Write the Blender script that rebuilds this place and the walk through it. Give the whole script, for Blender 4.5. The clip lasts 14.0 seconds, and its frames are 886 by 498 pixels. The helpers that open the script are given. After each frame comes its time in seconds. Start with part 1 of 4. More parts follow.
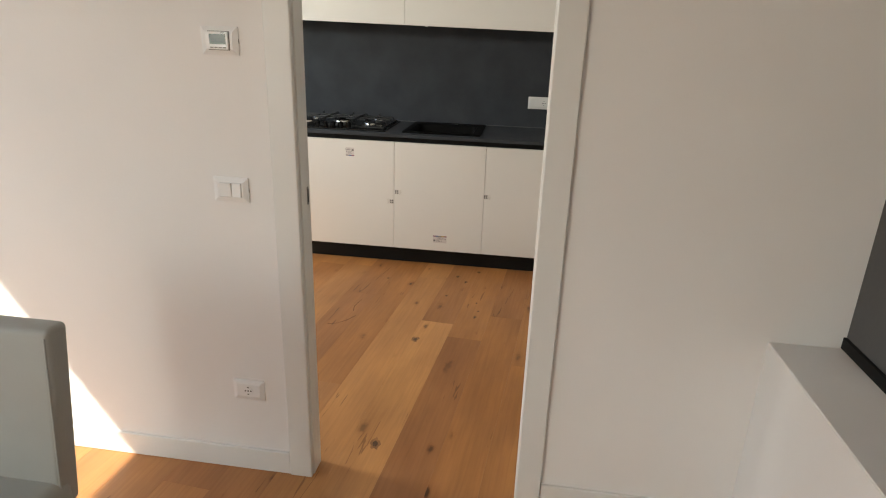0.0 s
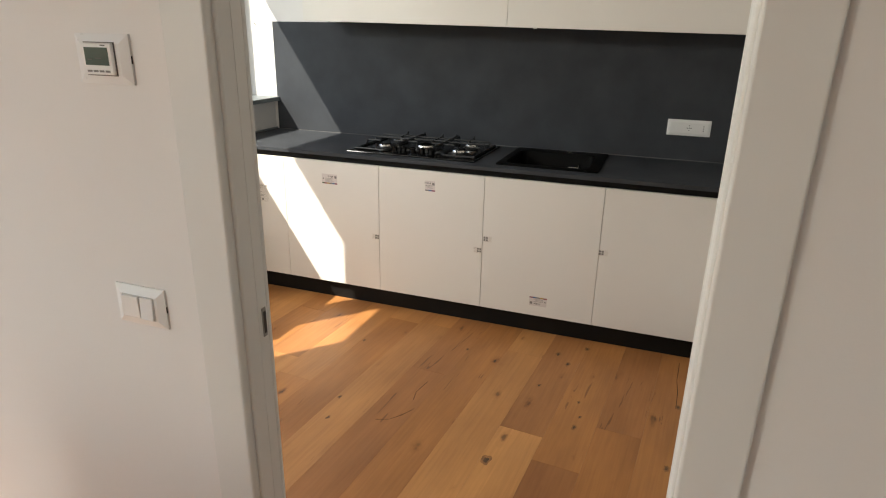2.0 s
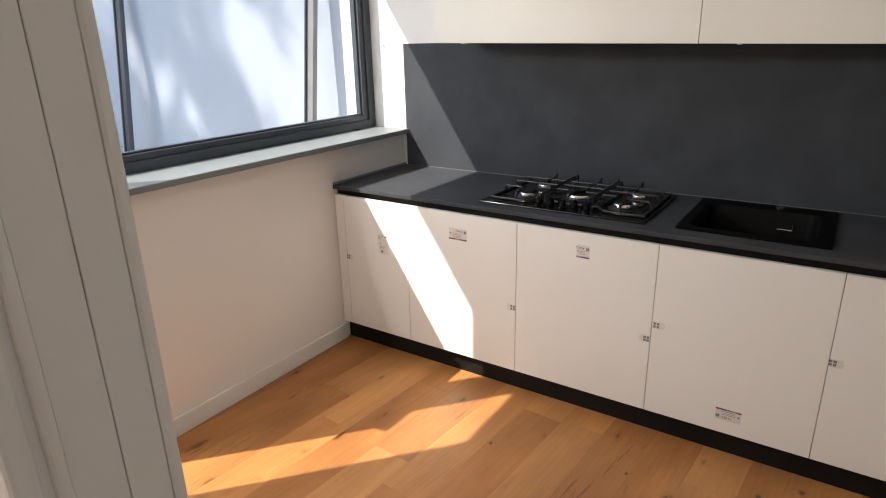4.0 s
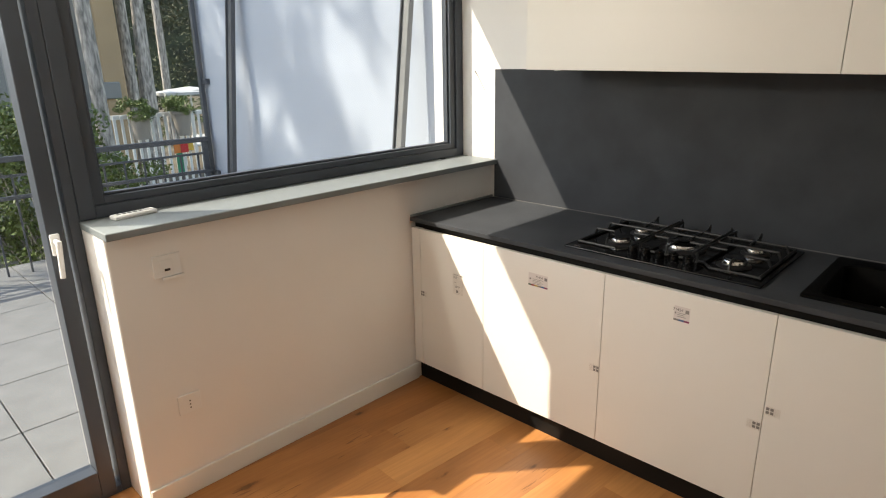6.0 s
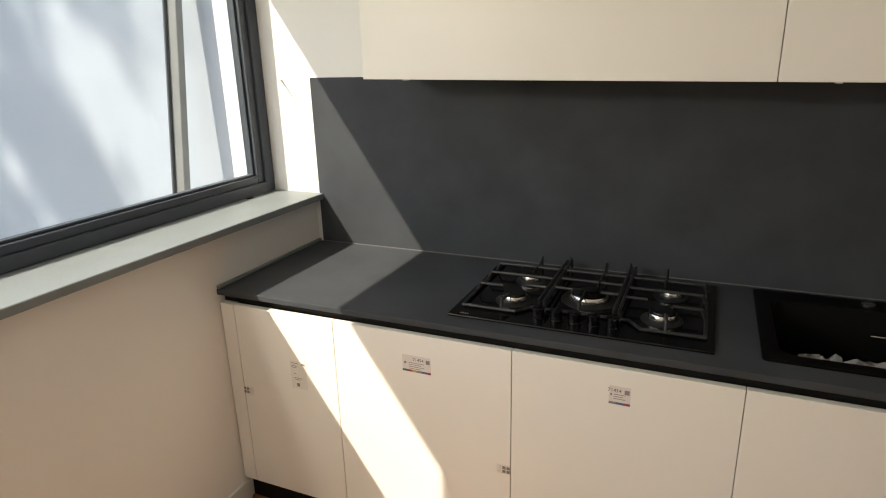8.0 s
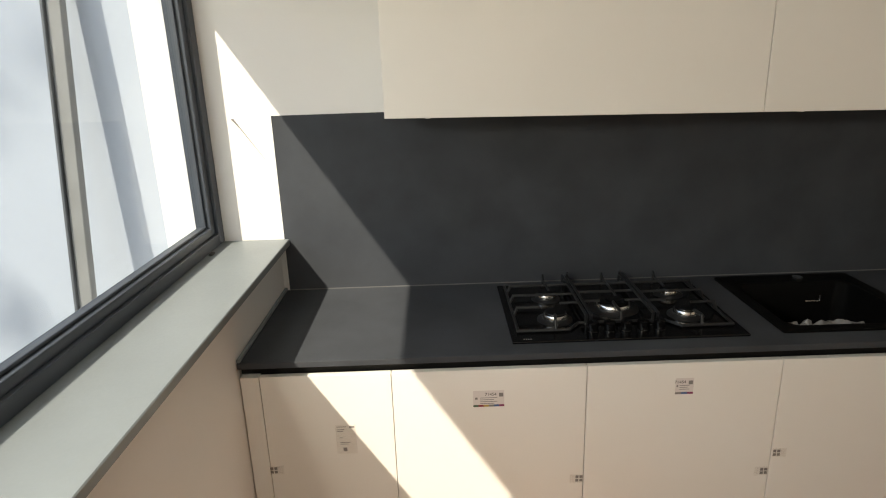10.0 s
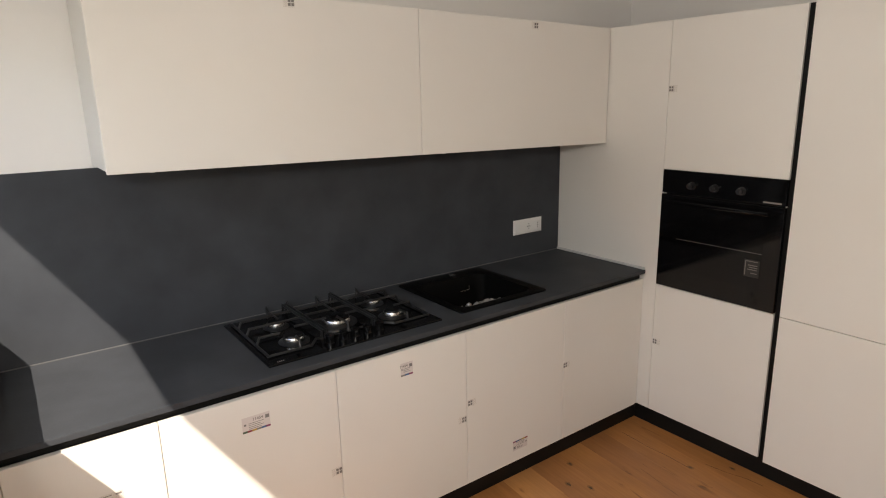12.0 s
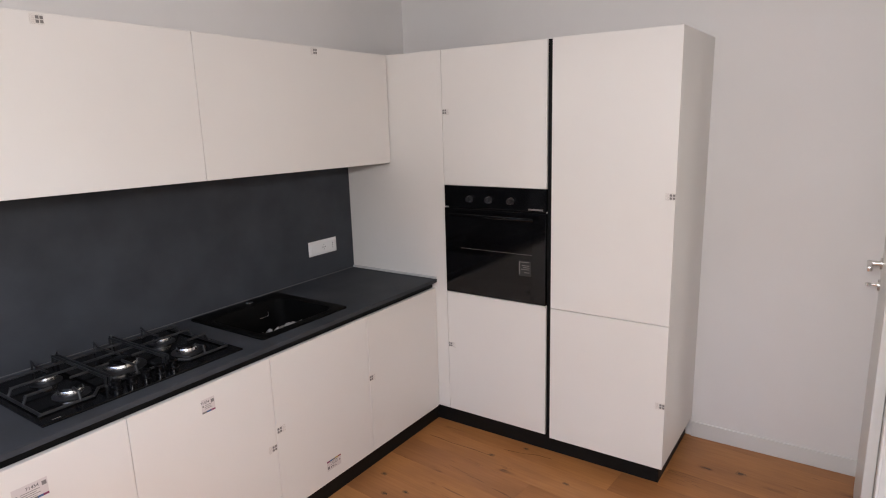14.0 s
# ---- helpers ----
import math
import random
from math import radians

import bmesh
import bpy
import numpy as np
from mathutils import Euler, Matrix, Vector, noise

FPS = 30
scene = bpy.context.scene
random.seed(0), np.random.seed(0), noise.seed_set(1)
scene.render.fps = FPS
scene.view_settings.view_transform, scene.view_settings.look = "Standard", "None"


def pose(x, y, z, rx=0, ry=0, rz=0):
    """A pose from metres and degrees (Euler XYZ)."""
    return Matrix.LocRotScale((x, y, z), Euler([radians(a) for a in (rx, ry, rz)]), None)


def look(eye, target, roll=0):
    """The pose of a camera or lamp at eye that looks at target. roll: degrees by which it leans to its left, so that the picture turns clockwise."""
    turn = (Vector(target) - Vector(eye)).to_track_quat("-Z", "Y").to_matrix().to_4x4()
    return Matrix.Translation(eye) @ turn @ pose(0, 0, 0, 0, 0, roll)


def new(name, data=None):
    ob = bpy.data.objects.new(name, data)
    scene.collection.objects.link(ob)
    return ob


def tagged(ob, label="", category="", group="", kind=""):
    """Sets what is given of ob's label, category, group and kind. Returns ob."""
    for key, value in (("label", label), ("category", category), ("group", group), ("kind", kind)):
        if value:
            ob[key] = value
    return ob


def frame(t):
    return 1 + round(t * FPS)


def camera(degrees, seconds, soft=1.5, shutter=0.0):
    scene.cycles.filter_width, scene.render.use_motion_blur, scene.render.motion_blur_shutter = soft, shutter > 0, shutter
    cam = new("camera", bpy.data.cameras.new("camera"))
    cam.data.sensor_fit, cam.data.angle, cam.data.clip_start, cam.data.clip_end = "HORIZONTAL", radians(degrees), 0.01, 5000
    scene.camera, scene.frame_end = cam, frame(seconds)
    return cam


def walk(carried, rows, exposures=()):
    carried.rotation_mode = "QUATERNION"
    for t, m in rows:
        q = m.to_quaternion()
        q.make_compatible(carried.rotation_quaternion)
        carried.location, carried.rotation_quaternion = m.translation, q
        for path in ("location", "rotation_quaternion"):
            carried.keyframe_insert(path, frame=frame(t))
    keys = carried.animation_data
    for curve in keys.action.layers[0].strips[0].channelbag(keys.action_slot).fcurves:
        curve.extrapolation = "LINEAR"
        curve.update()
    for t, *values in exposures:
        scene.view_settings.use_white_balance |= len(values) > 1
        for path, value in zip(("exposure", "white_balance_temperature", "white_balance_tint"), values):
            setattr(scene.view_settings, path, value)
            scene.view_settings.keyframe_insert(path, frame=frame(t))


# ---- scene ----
cam = camera(71.9, 14.0, soft=1.1)
PATH = [
    (0, (-0.327, -4.505, 1.492), (-0.583, -2.637, 0.827), 1.9),
    (0.5, (-0.33, -4.263, 1.517), (-0.624, -2.41, 0.822), 1.8),
    (1, (-0.341, -4.061, 1.499), (-0.735, -2.23, 0.798), 1.4),
    (1.5, (-0.321, -3.794, 1.509), (-0.86, -1.994, 0.823), 1.1),
    (2, (-0.36, -3.563, 1.502), (-1.0, -1.789, 0.835), 1.1),
    (2.5, (-0.477, -3.333, 1.518), (-1.177, -1.575, 0.869), 0.4),
    (3, (-0.545, -3.172, 1.515), (-1.35, -1.458, 0.873), -0.5),
    (3.5, (-0.602, -3.015, 1.548), (-1.541, -1.375, 0.893), -1.1),
    (4, (-0.663, -2.897, 1.574), (-1.717, -1.327, 0.923), -1.3),
    (4.2, (-0.676, -2.898, 1.565), (-1.776, -1.345, 0.949), -1.2),
    (6.3, (-0.76, -2.54, 1.594), (-2.093, -1.169, 1.007), -1.0),
    (6.5, (-0.802, -2.491, 1.589), (-2.065, -1.06, 0.991), -1.1),
    (7, (-0.96, -2.353, 1.589), (-2.031, -0.776, 0.984), -0.9),
    (7.5, (-1.134, -2.241, 1.612), (-2.04, -0.568, 0.994), -1.4),
    (8, (-1.342, -2.133, 1.615), (-2.11, -0.386, 1.018), -1.5),
    (8.2, (-1.422, -2.093, 1.632), (-2.137, -0.321, 1.041), -1.7),
    (10.3, (-2.332, -2.351, 1.713), (-2.154, -0.439, 1.151), -2.2),
    (10.5, (-2.393, -2.38, 1.697), (-2.084, -0.473, 1.177), -2.5),
    (11, (-2.61, -2.419, 1.741), (-1.919, -0.612, 1.232), -1.8),
    (11.5, (-2.669, -2.484, 1.765), (-1.714, -0.799, 1.269), -1.4),
    (12, (-2.678, -2.515, 1.766), (-1.538, -0.942, 1.289), -1.2),
    (12.5, (-2.718, -2.529, 1.764), (-1.423, -1.076, 1.303), -1.3),
    (13, (-2.738, -2.553, 1.765), (-1.307, -1.231, 1.315), -1.5),
    (13.5, (-2.723, -2.577, 1.777), (-1.194, -1.368, 1.328), -1.7),
    (14, (-2.733, -2.563, 1.766), (-1.123, -1.455, 1.343), -1.7),
]
EXPOSURES = [(0.0, 2.12, 7450, 6), (1.0, 2.07, 7450, 6), (2.0, 2.00, 7450, 7), (4.0, 2.08, 7250, 12), (6.5, 1.88, 8100, 8), (8.0, 1.88, 8150, 7), (10.5, 1.66, 7950, 7), (11.5, 1.78, 8100, 10), (12.0, 1.86, 7750, 13), (13.0, 2.01, 7300, 19), (14.0, 2.14, 6850, 18)]
walk(cam, [(t, look(eye, target, roll)) for t, eye, target, roll in PATH], EXPOSURES)

# ---- light: sun from the south-west, clear sky ----
SUN = Vector((-1.0, -1.15, 1.54)).normalized()
world = bpy.data.worlds.new("sky")
scene.world = world
world.use_nodes = True
wn = world.node_tree.nodes
sky = wn.new("ShaderNodeTexSky")
sky.sky_type, sky.sun_disc = "NISHITA", False
sky.sun_elevation = math.asin(SUN.z)
sky.sun_rotation = math.atan2(SUN.x, SUN.y) % (2 * math.pi)
world.node_tree.links.new(sky.outputs[0], wn["Background"].inputs[0])
wn["Background"].inputs[1].default_value = 0.15
sun = new("sun", bpy.data.lights.new("sun", "SUN"))
sun.data.energy, sun.data.angle, sun.data.color = 2.05, radians(0.55), (1.0, 0.98, 0.955)
sun.matrix_world = look((SUN * 40), (0, 0, 0))


def sky_lamp(x, y, z, wide, high, watts):
    """An added fill lamp, high in a window opening, standing in for sky light."""
    la = new("sky_lamp", bpy.data.lights.new("sky_lamp", "AREA"))
    la.data.shape, la.data.size, la.data.size_y, la.data.energy, la.data.color = "RECTANGLE", wide, high, watts, (0.93, 0.97, 1.0)
    la.matrix_world = look((x, y, z), (x + 1, y, z - 0.25))


sky_lamp(-3.105, -1.0, 2.11, 1.75, 0.07, 0.45)
sky_lamp(-3.105, -2.37, 2.0, 0.44, 0.20, 8.0)
# added at mid height in the unseen far bay of the living room
sky_lamp(-3.105, -6.5, 1.5, 1.1, 1.7, 12.5)

# ---- materials ----
def material(name, colour, rough=0.5, metal=0.0, vary=0.06, scale=6.0, bump=0.0, bump_scale=60.0, stretch=(1, 1, 1), spec=0.5, coat=0.0):
    """A surface with slow colour variation, fine roughness variation and fine relief."""
    m = bpy.data.materials.new(name)
    m.use_nodes = True
    n, l = m.node_tree.nodes, m.node_tree.links
    b = n["Principled BSDF"]
    b.inputs["Metallic"].default_value = metal
    b.inputs["Specular IOR Level"].default_value = spec
    b.inputs["Coat Weight"].default_value = coat
    tc, mp = n.new("ShaderNodeTexCoord"), n.new("ShaderNodeMapping")
    mp.inputs["Scale"].default_value = stretch
    l.new(tc.outputs["Object"], mp.inputs["Vector"])
    big, fine = n.new("ShaderNodeTexNoise"), n.new("ShaderNodeTexNoise")
    big.inputs["Scale"].default_value, big.inputs["Detail"].default_value = scale, 4
    fine.inputs["Scale"].default_value, fine.inputs["Detail"].default_value = bump_scale, 3
    l.new(mp.outputs[0], big.inputs["Vector"])
    l.new(mp.outputs[0], fine.inputs["Vector"])
    ramp = n.new("ShaderNodeValToRGB")
    lo = [max(0, c * (1 - vary)) for c in colour]
    hi = [min(1, c * (1 + vary)) for c in colour]
    ramp.color_ramp.elements[0].position, ramp.color_ramp.elements[1].position = 0.3, 0.7
    ramp.color_ramp.elements[0].color, ramp.color_ramp.elements[1].color = (*lo, 1), (*hi, 1)
    l.new(big.outputs["Fac"], ramp.inputs["Fac"])
    l.new(ramp.outputs["Color"], b.inputs["Base Color"])
    rr = n.new("ShaderNodeMapRange")
    rr.inputs["To Min"].default_value, rr.inputs["To Max"].default_value = max(0.02, rough - 0.06), min(1, rough + 0.06)
    l.new(fine.outputs["Fac"], rr.inputs["Value"])
    l.new(rr.outputs[0], b.inputs["Roughness"])
    if bump:
        bp = n.new("ShaderNodeBump")
        bp.inputs["Strength"].default_value, bp.inputs["Distance"].default_value = bump, 0.002
        l.new(fine.outputs["Fac"], bp.inputs["Height"])
        l.new(bp.outputs[0], b.inputs["Normal"])
    return m


def glass_material(name, tint=(1, 1, 1), rough=0.0):
    m = bpy.data.materials.new(name)
    m.use_nodes = True
    n, l = m.node_tree.nodes, m.node_tree.links
    n.remove(n["Principled BSDF"])
    mix, tr, gl, lw = n.new("ShaderNodeMixShader"), n.new("ShaderNodeBsdfTransparent"), n.new("ShaderNodeBsdfGlossy"), n.new("ShaderNodeLayerWeight")
    tr.inputs["Color"].default_value = (*tint, 1)
    gl.inputs["Roughness"].default_value = rough
    lw.inputs["Blend"].default_value = 0.5
    pw, ma = n.new("ShaderNodeMath"), n.new("ShaderNodeMath")
    pw.operation, ma.operation = "POWER", "MULTIPLY_ADD"
    pw.inputs[1].default_value = 5.0
    ma.inputs[1].default_value, ma.inputs[2].default_value = 0.5, 0.010
    l.new(lw.outputs["Facing"], pw.inputs[0])
    l.new(pw.outputs[0], ma.inputs[0])
    l.new(ma.outputs[0], mix.inputs[0])
    l.new(tr.outputs[0], mix.inputs[1])
    l.new(gl.outputs[0], mix.inputs[2])
    l.new(mix.outputs[0], n["Material Output"].inputs["Surface"])
    return m


def oak_material():
    """Oiled oak: a tone for each board, long grain, dark knots and cracks."""
    m = bpy.data.materials.new("oiled_oak")
    m.use_nodes = True
    n, l = m.node_tree.nodes, m.node_tree.links
    b = n["Principled BSDF"]
    tc, oi = n.new("ShaderNodeTexCoord"), n.new("ShaderNodeObjectInfo")
    shift = n.new("ShaderNodeVectorMath")
    shift.operation = "MULTIPLY_ADD"
    comb = n.new("ShaderNodeCombineXYZ")
    for k, f in enumerate((37.0, 91.0, 13.0)):
        mm = n.new("ShaderNodeMath")
        mm.operation = "MULTIPLY"
        mm.inputs[1].default_value = f
        l.new(oi.outputs["Random"], mm.inputs[0])
        l.new(mm.outputs[0], comb.inputs[k])
    shift.inputs[1].default_value = (1, 1, 1)
    l.new(tc.outputs["Object"], shift.inputs[0])
    l.new(comb.outputs[0], shift.inputs[2])

    def mapped(scale):
        mp = n.new("ShaderNodeMapping")
        mp.inputs["Scale"].default_value = scale
        l.new(shift.outputs[0], mp.inputs["Vector"])
        return mp.outputs[0]

    def noise_node(vec, scale, detail=4, distortion=0.0):
        t = n.new("ShaderNodeTexNoise")
        t.inputs["Scale"].default_value, t.inputs["Detail"].default_value, t.inputs["Distortion"].default_value = scale, detail, distortion
        l.new(vec, t.inputs["Vector"])
        return t.outputs["Fac"]

    def ramp(fac, stops):
        r = n.new("ShaderNodeValToRGB")
        e = r.color_ramp.elements
        while len(e) < len(stops):
            e.new(0.5)
        for el, (p, c) in zip(e, stops):
            el.position, el.color = p, (*c, 1)
        l.new(fac, r.inputs["Fac"])
        return r.outputs["Color"]

    def mix(kind, fac, a, c):
        x = n.new("ShaderNodeMix")
        x.data_type, x.blend_type = "RGBA", kind
        if isinstance(fac, float):
            x.inputs["Factor"].default_value = fac
        else:
            l.new(fac, x.inputs["Factor"])
        l.new(a, x.inputs["A"])
        l.new(c, x.inputs["B"])
        return x.outputs["Result"]

    tone = ramp(oi.outputs["Random"], [(0.0, (0.42, 0.176, 0.056)), (0.3, (0.48, 0.211, 0.071)), (0.55, (0.37, 0.155, 0.056)), (0.8, (0.56, 0.268, 0.098)), (1.0, (0.46, 0.197, 0.066))])
    cloud = ramp(noise_node(mapped((3.4, 1.2, 1)), 1.7, 4), [(0.3, (0.76, 0.72, 0.70)), (0.7, (1.08, 1.08, 1.06))])
    grain = ramp(noise_node(mapped((42, 1.6, 1)), 2.2, 5, 0.4), [(0.30, (0.90, 0.88, 0.86)), (0.62, (1.03, 1.03, 1.02))])
    col = mix("MULTIPLY", 1.0, mix("MULTIPLY", 1.0, tone, cloud), grain)
    # knots: sparse cells drawn out along the board, with a soft brown halo
    vo = n.new("ShaderNodeTexVoronoi")
    vo.voronoi_dimensions = "2D"
    vo.inputs["Scale"].default_value, vo.inputs["Randomness"].default_value = 4.0, 1.0
    l.new(mapped((1.3, 0.55, 1)), vo.inputs["Vector"])
    wob = n.new("ShaderNodeMath")
    wob.operation = "MULTIPLY_ADD"
    wob.inputs[1].default_value = 0.26
    l.new(noise_node(mapped((1, 0.5, 1)), 30, 3), wob.inputs[0])
    l.new(vo.outputs["Distance"], wob.inputs[2])
    size = n.new("ShaderNodeSeparateColor")
    l.new(vo.outputs["Color"], size.inputs[0])
    sub = n.new("ShaderNodeMath")
    sub.operation = "MULTIPLY_ADD"
    sub.inputs[1].default_value = 0.16
    l.new(size.outputs[0], sub.inputs[0])
    l.new(wob.outputs[0], sub.inputs[2])
    halo = ramp(sub.outputs[0], [(0.178, (0.10, 0.075, 0.06)), (0.195, (0.42, 0.33, 0.26)), (0.235, (0.88, 0.84, 0.80)), (0.30, (1, 1, 1))])
    fade = n.new("ShaderNodeMapRange")
    fade.inputs["From Min"].default_value, fade.inputs["From Max"].default_value, fade.inputs["To Min"].default_value = 0.35, 0.6, 0.25
    l.new(noise_node(mapped((5, 3, 1)), 1.3, 2), fade.inputs["Value"])
    col = mix("MULTIPLY", fade.outputs[0], col, halo)
    # thin dark checks along the grain
    wv = noise_node(mapped((30, 2.2, 1)), 1.2, 2, 2.4)
    gate = noise_node(mapped((2.2, 1.2, 1)), 1.7, 1)
    both = n.new("ShaderNodeMath")
    both.operation = "MULTIPLY"
    l.new(wv, both.inputs[0])
    l.new(gate, both.inputs[1])
    crack = ramp(both.outputs[0], [(0.42, (1, 1, 1)), (0.44, (0.30, 0.24, 0.2))])
    col = mix("MULTIPLY", 0.6, col, crack)
    l.new(col, b.inputs["Base Color"])
    rr = n.new("ShaderNodeMapRange")
    rr.inputs["To Min"].default_value, rr.inputs["To Max"].default_value = 0.36, 0.52
    l.new(noise_node(mapped((20, 2, 1)), 3.0, 3), rr.inputs["Value"])
    l.new(rr.outputs[0], b.inputs["Roughness"])
    bp = n.new("ShaderNodeBump")
    bp.inputs["Strength"].default_value, bp.inputs["Distance"].default_value = 0.25, 0.001
    l.new(noise_node(mapped((60, 2, 1)), 3.0, 4), bp.inputs["Height"])
    l.new(bp.outputs[0], b.inputs["Normal"])
    return m


FILMCLEAR = glass_material("sticker_film", (0.975, 0.97, 0.965), 0.2)
WALL = material("wall_paint", (0.80, 0.785, 0.765), 0.75, vary=0.015, scale=2.5, bump=0.12, bump_scale=140)
CEIL = material("ceiling_paint", (0.82, 0.81, 0.80), 0.8, vary=0.01, scale=2, bump=0.08, bump_scale=120)
TRIM = material("trim_lacquer", (0.735, 0.735, 0.71), 0.36, vary=0.012, scale=3, bump=0.03, bump_scale=60)
LACQUER = material("cabinet_lacquer", (0.79, 0.77, 0.73), 0.42, vary=0.012, scale=2, bump=0.03, bump_scale=220)
CARCASS = material("carcass_board", (0.62, 0.60, 0.58), 0.6, vary=0.03)
SLATE = material("slate_laminate", (0.052, 0.057, 0.065), 0.55, vary=0.14, scale=5, bump=0.10, bump_scale=170, spec=0.10)
PLINTH = material("plinth_dark", (0.007, 0.007, 0.007), 0.5, vary=0.1, spec=0.2)
BLACK = material("gole_black", (0.005, 0.005, 0.005), 0.5, vary=0.1, spec=0.2)
IRON = material("cast_iron", (0.014, 0.015, 0.017), 0.42, vary=0.15, bump=0.3, bump_scale=400)
ENAMEL = material("black_enamel", (0.003, 0.003, 0.0035), 0.10, vary=0.1, spec=0.35)
CHROME = material("brushed_steel", (0.72, 0.71, 0.69), 0.22, metal=1.0, vary=0.05, bump_scale=300)
GRANITE = material("black_composite", (0.003, 0.003, 0.003), 0.55, vary=0.25, scale=300, bump=0.3, bump_scale=600, spec=0.08)
OVENGLASS = material("oven_glass", (0.003, 0.003, 0.0035), 0.06, vary=0.1, spec=0.38)
ALU = material("anthracite_frame", (0.044, 0.054, 0.070), 0.42, vary=0.06, scale=4, bump=0.05, bump_scale=300)
SILL = material("sill_paint", (0.19, 0.215, 0.225), 0.45, vary=0.05, scale=5, bump=0.08, bump_scale=120)
PLASTIC = material("white_plastic", (0.80, 0.80, 0.79), 0.3, vary=0.01)
LCD = material("lcd_display", (0.030, 0.055, 0.043), 0.2, vary=0.05)
DARK = material("dark_slot", (0.02, 0.02, 0.02), 0.6)
PAPER = material("label_paper", (0.66, 0.61, 0.59), 0.7, vary=0.02)
INK = material("label_ink", (0.04, 0.038, 0.036), 0.7)
INKG = material("label_grey", (0.20, 0.19, 0.18), 0.7)

# white leather; the shade it stands in is put into this grey
LEATHER = material("shaded_white_leather", (0.34, 0.355, 0.335), 0.48, vary=0.03, scale=8, bump=0.25, bump_scale=320)
SEAL = material("silicone_seal", (0.55, 0.55, 0.54), 0.5)
SHUTTER = material("shutter_grey", (0.085, 0.085, 0.085), 0.55, vary=0.04)
JOINT = material("grey_silicone", (0.13, 0.13, 0.13), 0.5)
OAK = oak_material()
SUBFLOOR = material("subfloor", (0.09, 0.055, 0.03), 0.9)
GLASS = glass_material("window_glass", (0.85, 0.875, 0.89))
# white render; the blue of skylit shade is put into this colour
PLASTER = material("shaded_plaster", (0.385, 0.42, 0.475), 0.85, vary=0.05, scale=1.5, bump=0.03, bump_scale=40)
TILE = material("terrace_tile", (0.20, 0.20, 0.195), 0.6, vary=0.12, scale=6, bump=0.2, bump_scale=90)
STEEL = material("railing_steel", (0.075, 0.08, 0.088), 0.5, vary=0.08, bump=0.1, bump_scale=200)
ZINC = material("weathered_post", (0.20, 0.20, 0.195), 0.6, vary=0.12)
BARK = material("pine_bark", (0.34, 0.305, 0.27), 0.9, vary=0.65, scale=26, bump=0.9, bump_scale=40, stretch=(1, 1, 0.25))
NEEDLES = material("pine_needles", (0.035, 0.060, 0.025), 0.7, vary=0.4, scale=3)
LEAF = material("leaf_green", (0.095, 0.135, 0.028), 0.55, vary=0.45, scale=7)
SOIL = material("garden_ground", (0.13, 0.105, 0.07), 0.95, vary=0.4, scale=0.8, bump=0.6, bump_scale=20)
FENCEW = material("fence_white", (0.66, 0.65, 0.62), 0.6, vary=0.06)
TERRA = material("planter_clay", (0.30, 0.26, 0.22), 0.8, vary=0.1)
OCHRE = material("ochre_render", (0.42, 0.29, 0.17), 0.85, vary=0.1, scale=2, bump=0.2)
CREAM = material("cream_render", (0.24, 0.235, 0.22), 0.85, vary=0.08, scale=2, bump=0.2)
CANVAS = material("canvas_white", (0.5, 0.5, 0.48), 0.8, vary=0.03)


# ---- mesh helpers ----
def box(bm, x0, x1, y0, y1, z0, z1, bevel=0.0, seg=1):
    r = bmesh.ops.create_cube(bm, size=1)
    bmesh.ops.transform(bm, matrix=Matrix.LocRotScale(((x0 + x1) / 2, (y0 + y1) / 2, (z0 + z1) / 2), None, (abs(x1 - x0), abs(y1 - y0), abs(z1 - z0))), verts=r["verts"])
    if bevel:
        es = list({e for v in r["verts"] for e in v.link_edges})
        bmesh.ops.bevel(bm, geom=es, offset=bevel, segments=seg, profile=0.5, affect="EDGES")
    return bm


def block(x0, x1, y0, y1, z0, z1, bevel=0.0, seg=1):
    return box(bmesh.new(), x0, x1, y0, y1, z0, z1, bevel, seg)


def tube(bm, a, b, r0, r1=None, sides=10, caps=True):
    """A straight tapered rod from a to b."""
    a, b = Vector(a), Vector(b)
    d = b - a
    m = Matrix.Translation((a + b) / 2) @ d.to_track_quat("Z", "Y").to_matrix().to_4x4()
    bmesh.ops.create_cone(bm, cap_ends=caps, segments=sides, radius1=r0, radius2=r0 if r1 is None else r1, depth=d.length, matrix=m)
    return bm


def lathe(bm, centre, profile, sides=28):
    """A turned body about a vertical axis; profile: (radius, height) pairs."""
    cx, cy, cz = centre
    rings = []
    for r, h in profile:
        rings.append([bm.verts.new((cx + max(r, 1e-4) * math.cos(2 * math.pi * k / sides), cy + max(r, 1e-4) * math.sin(2 * math.pi * k / sides), cz + h)) for k in range(sides)])
    for p, q in zip(rings, rings[1:]):
        for k in range(sides):
            bm.faces.new((p[k], p[(k + 1) % sides], q[(k + 1) % sides], q[k]))
    bm.faces.new(rings[-1])
    bm.faces.new(rings[0][::-1])
    return bm


def mesh_of(name, bm, mat, smooth=False):
    bmesh.ops.recalc_face_normals(bm, faces=bm.faces)
    me = bpy.data.meshes.new(name)
    bm.to_mesh(me)
    bm.free()
    me.materials.append(mat)
    if smooth:
        me.shade_smooth()
        me.set_sharp_from_angle(angle=radians(40))
    return me


def thing(name, at, label, category, group="", kind=""):
    """An empty at the thing's base, for its parts."""
    e = new(name)
    e.empty_display_size = 0.1
    e.matrix_basis = pose(*at)
    return tagged(e, label, category, group, kind)


